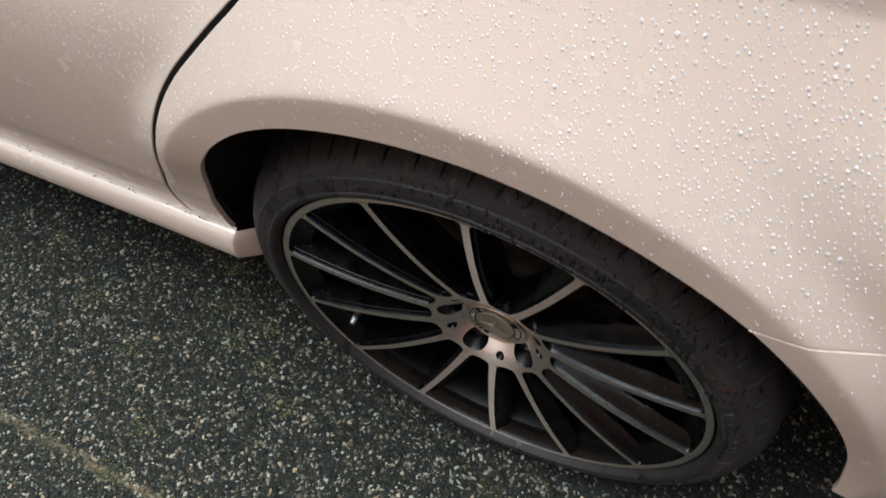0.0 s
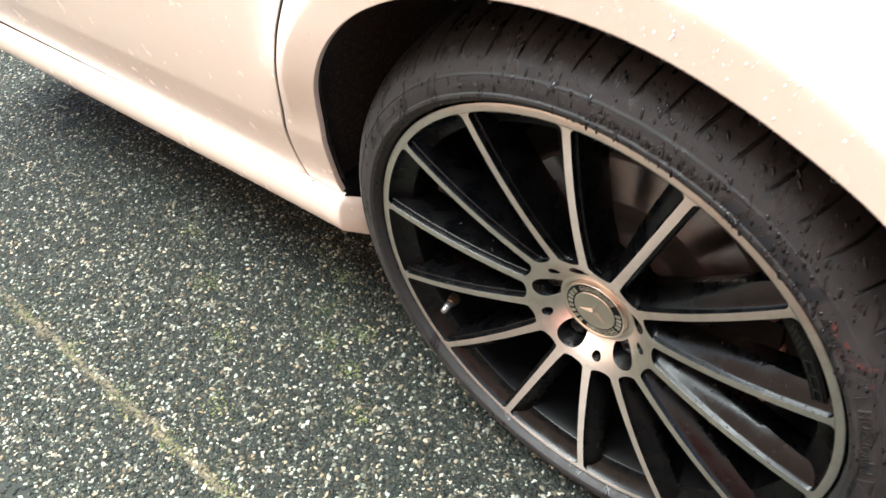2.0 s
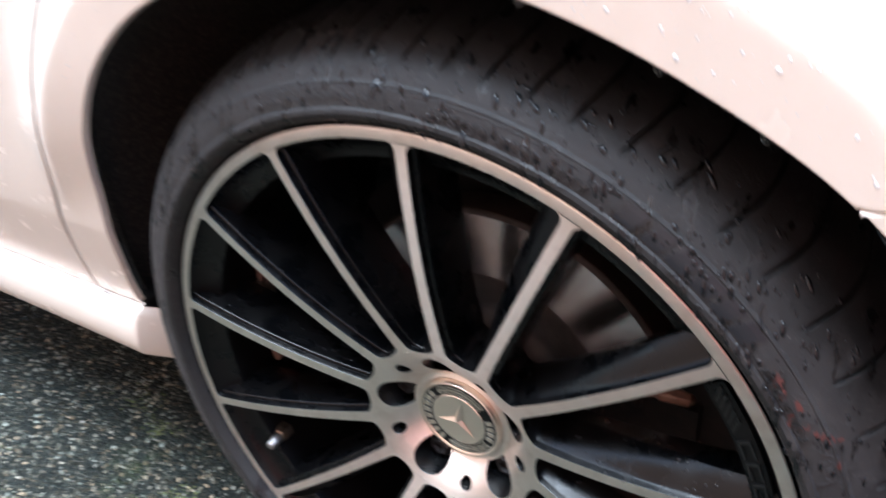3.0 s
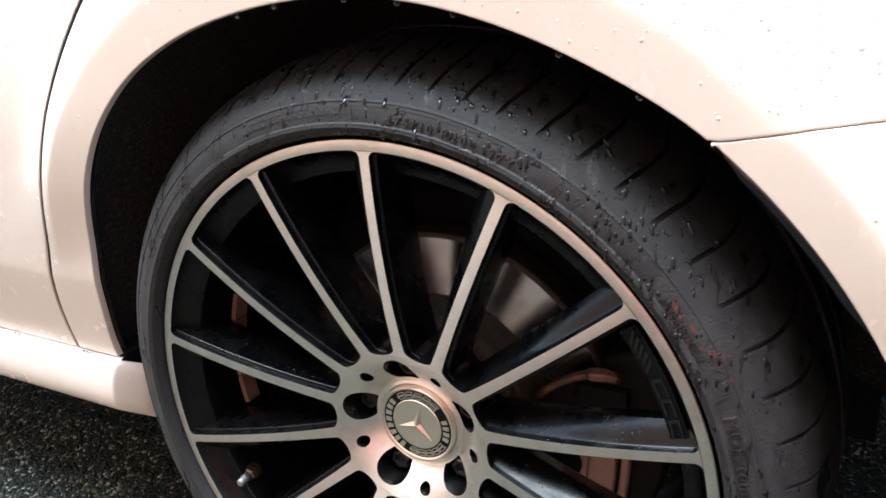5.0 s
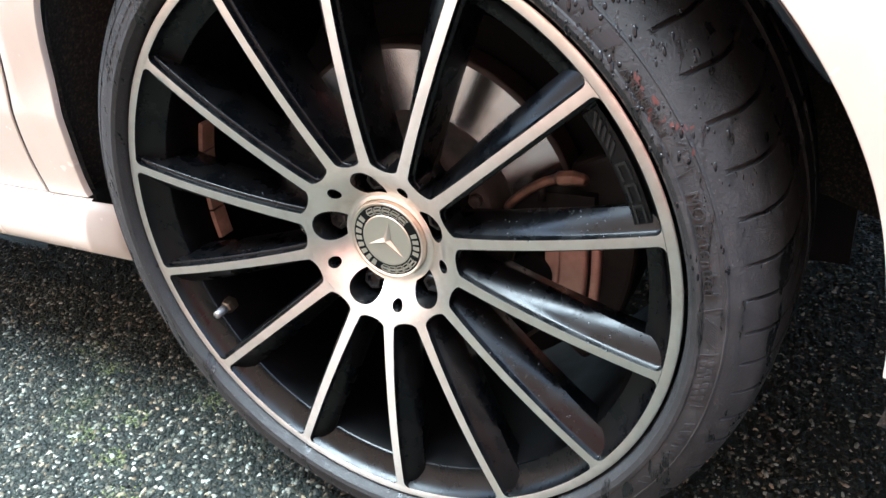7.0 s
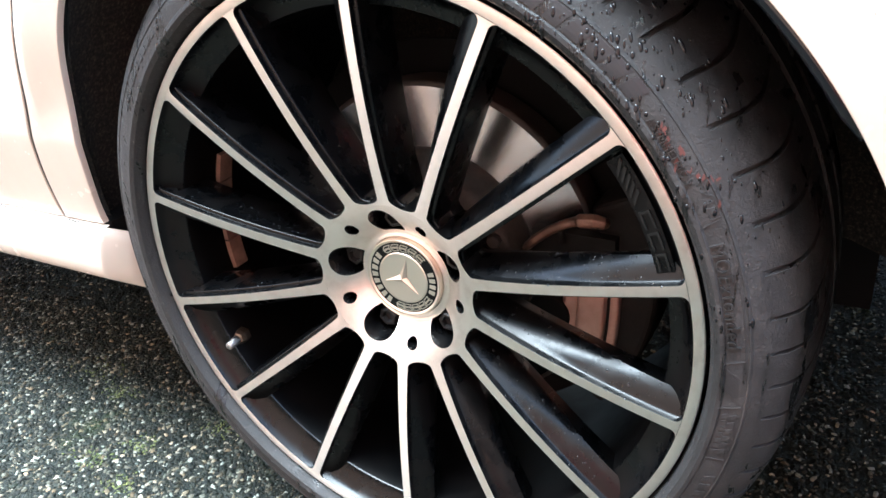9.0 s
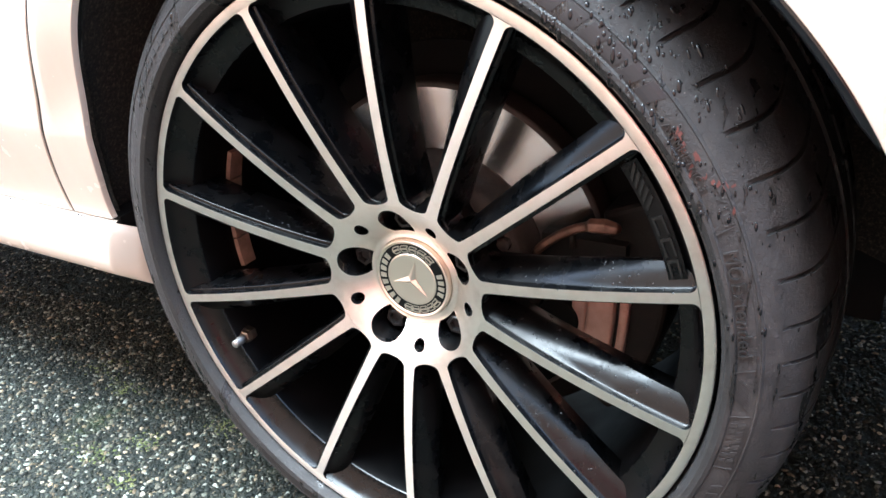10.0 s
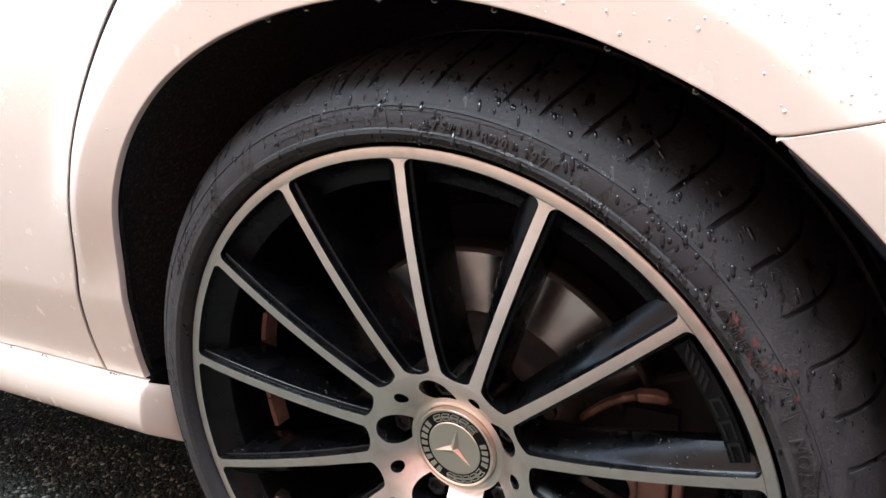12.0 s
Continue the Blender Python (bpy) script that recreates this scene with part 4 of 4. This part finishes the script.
marks = random.Random(21)
red = []
for a, r, n in ((36.2, 0.2845, 6), (34.6, 0.2828, 5), (33.2, 0.2870, 4), (31.6, 0.2812, 4), (30.2, 0.2850, 3), (28.6, 0.2905, 7), (25.0, 0.2930, 3)):
    for k in range(n):
        a0, r0 = a + marks.gauss(0, 0.35), r + marks.gauss(0, 0.0012) + (0.0008 * k if n == 7 else 0.0)
        red.append((r0, r0 + 0.0007 + 0.0020 * marks.random(), a0, a0 - 0.2 - 0.6 * marks.random(), 0.5 * marks.random()))
side_bars("tyre_marking", REDMARK, red, "faded red paint smears on the tyre wall", 0.0003)

# ---- brake behind the wheel ----
part("brake_disc", mesh_of("brake_disc", *lathe([(0.1525, 0.0979), (0.1300, 0.0980), (0.0985, 0.0980)], 128), DISC), car, "worn steel brake disc with a brownish sheen", pose(0, 0, WHEEL_Z))
part("disc_edge", mesh_of("disc_edge", *lathe([(0.1570, 0.126), (0.1572, 0.1010), (0.1566, 0.0992), (0.1540, 0.0984), (0.1525, 0.0979)], 128), EDGE), car, "rusty outer lip of the brake disc", pose(0, 0, WHEEL_Z))
part("disc_hat", mesh_of("disc_hat", *lathe([(0.0985, 0.0980), (0.0975, 0.0992), (0.0962, 0.0980), (0.0948, 0.0860), (0.0930, 0.0720), (0.0890, 0.0672), (0.0800, 0.0660), (0.06, 0.0650), (0.03, 0.0650)], 96), HAT), car, "rusty brown disc hat", pose(0, 0, WHEEL_Z))
for a in range(25, 385, 72):
    x, z = 0.083 * math.cos(radians(a)), WHEEL_Z + 0.083 * math.sin(radians(a))
    part("hat_stud", mesh_of("hat_stud", *tube([(x, 0.068, z), (x, 0.0615, z), (x, 0.0605, z)], [0.0062, 0.0060, 0.0045], 8), HAT, False), car)
dx, dz = 0.1266 * math.cos(radians(134.5)), WHEEL_Z + 0.1266 * math.sin(radians(134.5))
part("disc_hole", mesh_of("disc_hole", *tube([(dx, 0.0990, dz), (dx, 0.0976, dz)], [0.0030, 0.0028], 12), DARK), car, "small dark hole in the disc")
part("hub_core", mesh_of("hub_core", *lathe([(0.074, 0.061), (0.071, 0.047), (0.05, 0.0605)], 48), BLACK), car, "black wheel hub core", pose(0, 0, WHEEL_Z))
# shade behind the disc is put into the shield's black
part("dust_shield", mesh_of("dust_shield", *lathe([(0.186, 0.130), (0.186, 0.134), (0.09, 0.138), (0.03, 0.140)], 96), DARK), car, "brake dust shield, near-black in place of the shade there", pose(0, 0, WHEEL_Z))


def arc_block(r0, r1, a0, a1, y0, y1, steps=14):
    v = []
    for a in np.linspace(radians(a0), radians(a1), steps):
        for r, y in ((r0, y0), (r1, y0), (r1, y1), (r0, y1)):
            v.append((r * math.cos(a), y, r * math.sin(a)))
    n = steps
    f = [(i * 4 + k, i * 4 + 4 + k, i * 4 + 4 + (k + 1) % 4, i * 4 + (k + 1) % 4) for i in range(n - 1) for k in range(4)] + [(0, 1, 2, 3), tuple(n * 4 - 4 + k for k in (3, 2, 1, 0))]
    return v, f


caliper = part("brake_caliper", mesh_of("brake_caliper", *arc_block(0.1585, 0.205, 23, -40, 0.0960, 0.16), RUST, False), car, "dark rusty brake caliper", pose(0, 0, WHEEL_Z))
bevel(caliper, 0.006, 3)
spring = [(0.0950, 0.082, 0.3515), (0.1000, 0.078, 0.3570), (0.1070, 0.076, 0.3642), (0.1195, 0.0755, 0.3746), (0.1340, 0.0750, 0.3830), (0.1440, 0.0750, 0.3868), (0.1470, 0.0742, 0.3880), (0.1590, 0.0742, 0.3895), (0.1655, 0.0755, 0.3880), (0.1675, 0.080, 0.3860)]
clip = part("caliper_spring", mesh_of("caliper_spring", *tube(spring, [0.0030, 0.0042, 0.0044, 0.0044, 0.0044, 0.0046, 0.0064, 0.0066, 0.0058, 0.0040], 6), BRONZE, False), car, "rust-bronze caliper spring clip")
bevel(clip, 0.0012, 2)
part("caliper_pin", mesh_of("caliper_pin", *tube([(0.1290, 0.080, 0.3780), (0.1290, 0.080, 0.3635)], [0.0034, 0.0034], 8), RUST), car, "rusty guide pin")
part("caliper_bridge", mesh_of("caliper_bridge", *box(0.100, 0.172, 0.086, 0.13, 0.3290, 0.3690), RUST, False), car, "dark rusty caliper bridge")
# cast housing: a tall body with a groove, a rib beside it and a round bore
cast = Matrix.Translation((-0.300, 0, WHEEL_Z))
for r0, r1, y0 in ((0.4260, 0.4392, 0.0880), (0.4396, 0.4635, 0.0872), (0.4675, 0.4755, 0.0880)):
    block = part("caliper_housing", mesh_of("caliper_housing", *arc_block(r0, r1, 0.6, -13.2, y0, 0.115, 16), HOUSING, False), car, "cast caliper housing with ribs, reflected pink put into its colour", cast)
    bevel(block, 0.0032, 3)
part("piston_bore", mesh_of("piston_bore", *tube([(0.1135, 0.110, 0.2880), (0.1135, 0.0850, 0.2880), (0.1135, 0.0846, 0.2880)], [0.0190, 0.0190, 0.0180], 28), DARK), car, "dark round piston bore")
for x, z in ((0.045, 0.515), (0.115, 0.505)):
    part("suspension_bolt", mesh_of("suspension_bolt", *tube([(x, 0.118, z), (x - 0.004, 0.16, z + 0.012)], [0.010, 0.013], 10), RUST), car, "rusty suspension joint")

# ---- unseen walls added behind and beside the camera to shape bounced light ----
wall = new("wall_bounce", mesh_of("wall_bounce", *box(-9, 9, -2.7, -2.4, 0, 3.7), WALL, False))
tagged(wall, "unseen orange brown wall added to bounce warm light onto the car", "wall", kind="structure")
upper = new("wall_bounce_top", mesh_of("wall_bounce_top", *box(-9, 9, -2.7, -2.405, 3.7, 5.2), CREAM, False))
tagged(upper, "unseen white wall top added to bounce neutral light", "wall", kind="structure")
# unseen red panel, added only to colour reflections in the wheel
reflector = new("red_reflector", mesh_of("red_reflector", *box(1.15, 1.95, -2.398, -2.35, 0.02, 1.95), REDPANEL, False))
tagged(reflector, "unseen red panel added for red reflections in the wheel", "door", kind="structure")
side = new("wall_dark_side", mesh_of("wall_dark_side", *box(2.6, 2.9, -2.4, 3.5, 0, 0.9), BRICK, False))
tagged(side, "unseen low dark brown wall added to darken reflections", "wall", kind="structure")


# ---- rain drops ----
def drops(name, spots, label, mat, shade=True):
    """Water beads: flattened half balls; spots are (point, normal, radius, height, sag)."""
    rings, sides = 3, 8
    v, f = [], []
    for p, nrm, rad, high, sag in spots:
        nrm = Vector(nrm).normalized()
        down = Vector((0, 0, -1))
        down = (down - nrm * down.dot(nrm)).normalized()
        across = nrm.cross(down)
        o = len(v)
        for i in range(rings):
            t = i / rings * math.pi / 2
            rr, hh = math.cos(t) ** 0.8 * rad, math.sin(t) * high
            for k in range(sides):
                a = 2 * math.pi * k / sides
                d = rr * math.cos(a) * (1 + sag) + sag * rad * 0.3
                v.append(Vector(p) + across * (rr * math.sin(a)) + down * d + nrm * (hh - 0.0001))
        v.append(Vector(p) + nrm * high + down * sag * rad * 0.3)
        for i in range(rings - 1):
            for k in range(sides):
                f.append((o + i * sides + k, o + i * sides + (k + 1) % sides, o + (i + 1) * sides + (k + 1) % sides, o + (i + 1) * sides + k))
        for k in range(sides):
            f.append((o + (rings - 1) * sides + k, o + (rings - 1) * sides + (k + 1) % sides, o + rings * sides))
    ob = new(name, mesh_of(name, v, f, mat))
    ob.visible_shadow = shade
    return tagged(ob, label, "water drops", kind="stuff")


rng = random.Random(5)
pick = np.random.default_rng(5)
N = 60000
px, pz = pick.uniform(-0.95, 0.55, N), pick.uniform(0.56, 0.93, N)
pr, pa = np.hypot(px, pz - WHEEL_Z), np.degrees(np.arctan2(pz - WHEEL_Z, px))
clear = pr > arch_radius(pa) + 0.004
clear &= (np.abs(pr - seam_radius(np.clip(pa, 86, 182)) - GAP / 2) > 0.006) | (pa < 86)
clear &= (np.abs(pz - np.interp(px, [0.2505, 0.30, 0.355, 1.0], [0.6070, 0.6165, 0.6230, 0.688])) > 0.006) | (px < 0.25)
clear &= (pz > np.interp(px, [0.2505, 0.30, 0.355, 1.0], [0.6070, 0.6165, 0.6230, 0.688])) | (px < 0.25) | (pick.random(N) < 0.12)
clear &= pick.random(N) < np.interp(pz, [0.60, 0.70, 0.76], [0.45, 0.6, 1.0])
py = body_y(px, pz)
gx = (body_y(px + 0.002, pz) - body_y(px - 0.002, pz)) / 0.004
gz = (body_y(px, pz + 0.002) - body_y(px, pz - 0.002)) / 0.004
upward = gz / np.sqrt(1 + gx ** 2 + gz ** 2)
clear &= pick.random(N) < np.interp(pz, [0.63, 0.70], [0.06, 0.30]) + 0.95 * np.clip((upward - 0.02) / 0.20, 0, 1)
clear |= (px < -0.22) & (pr > seam_radius(np.clip(pa, 86, 182)) + 0.012) & (pick.random(N) < np.clip((pz - 0.60) / 0.12, 0.0, 0.8))
rad = (0.00035 + 0.00076 * pick.random(N) ** 2.6 + np.where(pick.random(N) < 0.045, 0.0006 * pick.random(N), 0.0)) * np.interp(px, [-0.5, -0.2, 0.0, 0.2, 0.4], [0.75, 0.85, 1.0, 1.2, 1.25])
spots, taken = [], {}
for i in np.argsort(-rad):
    if not clear[i]:
        continue
    cell = (int(px[i] // 0.010), int(pz[i] // 0.010))
    near = [q for dx in (-1, 0, 1) for dz in (-1, 0, 1) for q in taken.get((cell[0] + dx, cell[1] + dz), ())]
    if any((px[i] - qx) ** 2 + (pz[i] - qz) ** 2 < (rad[i] + qr + 0.0003) ** 2 * 1.4 for qx, qz, qr in near):
        continue
    taken.setdefault(cell, []).append((px[i], pz[i], rad[i]))
    spots.append(((px[i], py[i], pz[i]), (gx[i], -1.0, gz[i]), rad[i], rad[i] * 0.48, 0.05 + 0.2 * rng.random()))
    if len(spots) >= 16000:
        break
drops("rain_drops", spots, "rain drops beaded on the pearl white paint, their brightness put in as milky white", BEAD)

spots = []
for d in (103.5, 98.0, 88.5, 82.0, 75.5, 64.0, 55.5):
    p = polar(d, float(arch_radius(d)) - 0.0025)
    a = radians(d)
    spots.append(((float(p[0]), float(body_y(*polar(d, float(arch_radius(d)) + 0.004))) + 0.003, float(p[1])), (-math.cos(a), -0.5, -math.sin(a)), 0.0022, 0.0026, 0.1))
drops("hanging_drops", spots, "clear rain drops hanging from the arch lip", WATER, False)

spots = []
while len(spots) < 620:
    ang, r = rng.gauss(58, 30), rng.uniform(0.272, 0.3195)
    if not 4 < ang < 168:
        continue
    for k in range(rng.choice((1, 1, 2, 3, 5))):
        a, rr = radians(ang + rng.gauss(0, 0.9) * (k > 0)), min(0.32, max(0.271, r + rng.gauss(0, 0.004) * (k > 0)))
        y = tyre_profile(rr)
        dy = (tyre_profile(rr + 0.001) - tyre_profile(rr - 0.001)) / 0.002
        rad = 0.0004 + 0.0013 * rng.random() ** 2.2
        spots.append(((rr * math.cos(a), y, WHEEL_Z + rr * math.sin(a)), (dy * math.cos(a), -1.0, dy * math.sin(a)), rad, rad * 0.6, 0.2 + 2.2 * rng.random() ** 1.6))
drops("tyre_drops", spots, "clear rain drops running down the tyre wall", WETBEAD)

# fine drops on the spoke flanks that face the sky
spots = []
black = [p for p in SPOKE.polygons if p.material_index == 1 and 0.10 < Vector(p.center).length < 0.246]
for k in (3, 4, 5, 10, 11):
    turn = Matrix.Translation((0, 0, WHEEL_Z)) @ Matrix.Rotation(2 * PITCH * k, 4, "Y")
    for q in range(900):
        p = rng.choice(black)
        nrm = (turn.to_3x3() @ p.normal).normalized()
        if nrm.z < 0.15 or nrm.y > -0.05 or rng.random() > p.area / 8e-5:
            continue
        w = [rng.random() for _ in p.vertices]
        at = sum((Vector(SPOKE.vertices[i].co) * u for i, u in zip(p.vertices, w)), Vector()) / sum(w)
        rad = 0.0003 + 0.0008 * rng.random() ** 2.5
        spots.append((turn @ at, nrm, rad, rad * 0.35, 0.2))
drops("spoke_drops", spots, "fine rain drops on the black spoke flanks", WETBEAD)

# ---- stone chips of the driveway ----
gravel("gravel", [(98000, -1.0, 0.12, -0.46, 0.26, 0.0012, 0.0041, 1), (62000, -2.0, -1.0, -0.52, 0.34, 0.0015, 0.0038, 2), (34000, 0.12, 0.75, -0.1, 0.95, 0.0016, 0.0038, 3),
                  (14000, -1.0, 0.12, 0.26, 0.75, 0.0018, 0.0042, 4), (9000, -1.0, 0.75, -0.9, -0.46, 0.0022, 0.0046, 5)], "small wet stone chips, dark grey with pale flecks")

patches = [(-0.62, 0.125, 0.022), (-0.55, 0.10, 0.016), (-0.43, 0.03, 0.016), (-0.47, -0.015, 0.016), (-0.40, -0.035, 0.012), (-0.62, -0.11, 0.022), (-0.33, -0.085, 0.016), (-0.75, -0.05, 0.02), (-0.90, 0.02, 0.02), (-0.36, 0.10, 0.014), (-0.52, -0.20, 0.02),
           (-0.98, -0.287, 0.02), (-0.83, -0.285, 0.025), (-0.66, -0.284, 0.025), (-0.52, -0.283, 0.02), (-0.40, -0.282, 0.02)]
gravel("moss", [(100, -0.002, 0.002, -0.002, 0.002, 0.0008, 0.0022, 60 + k) for k in range(len(patches))], "small yellow-green moss tufts between the stone chips", MOSS, "moss", patches)
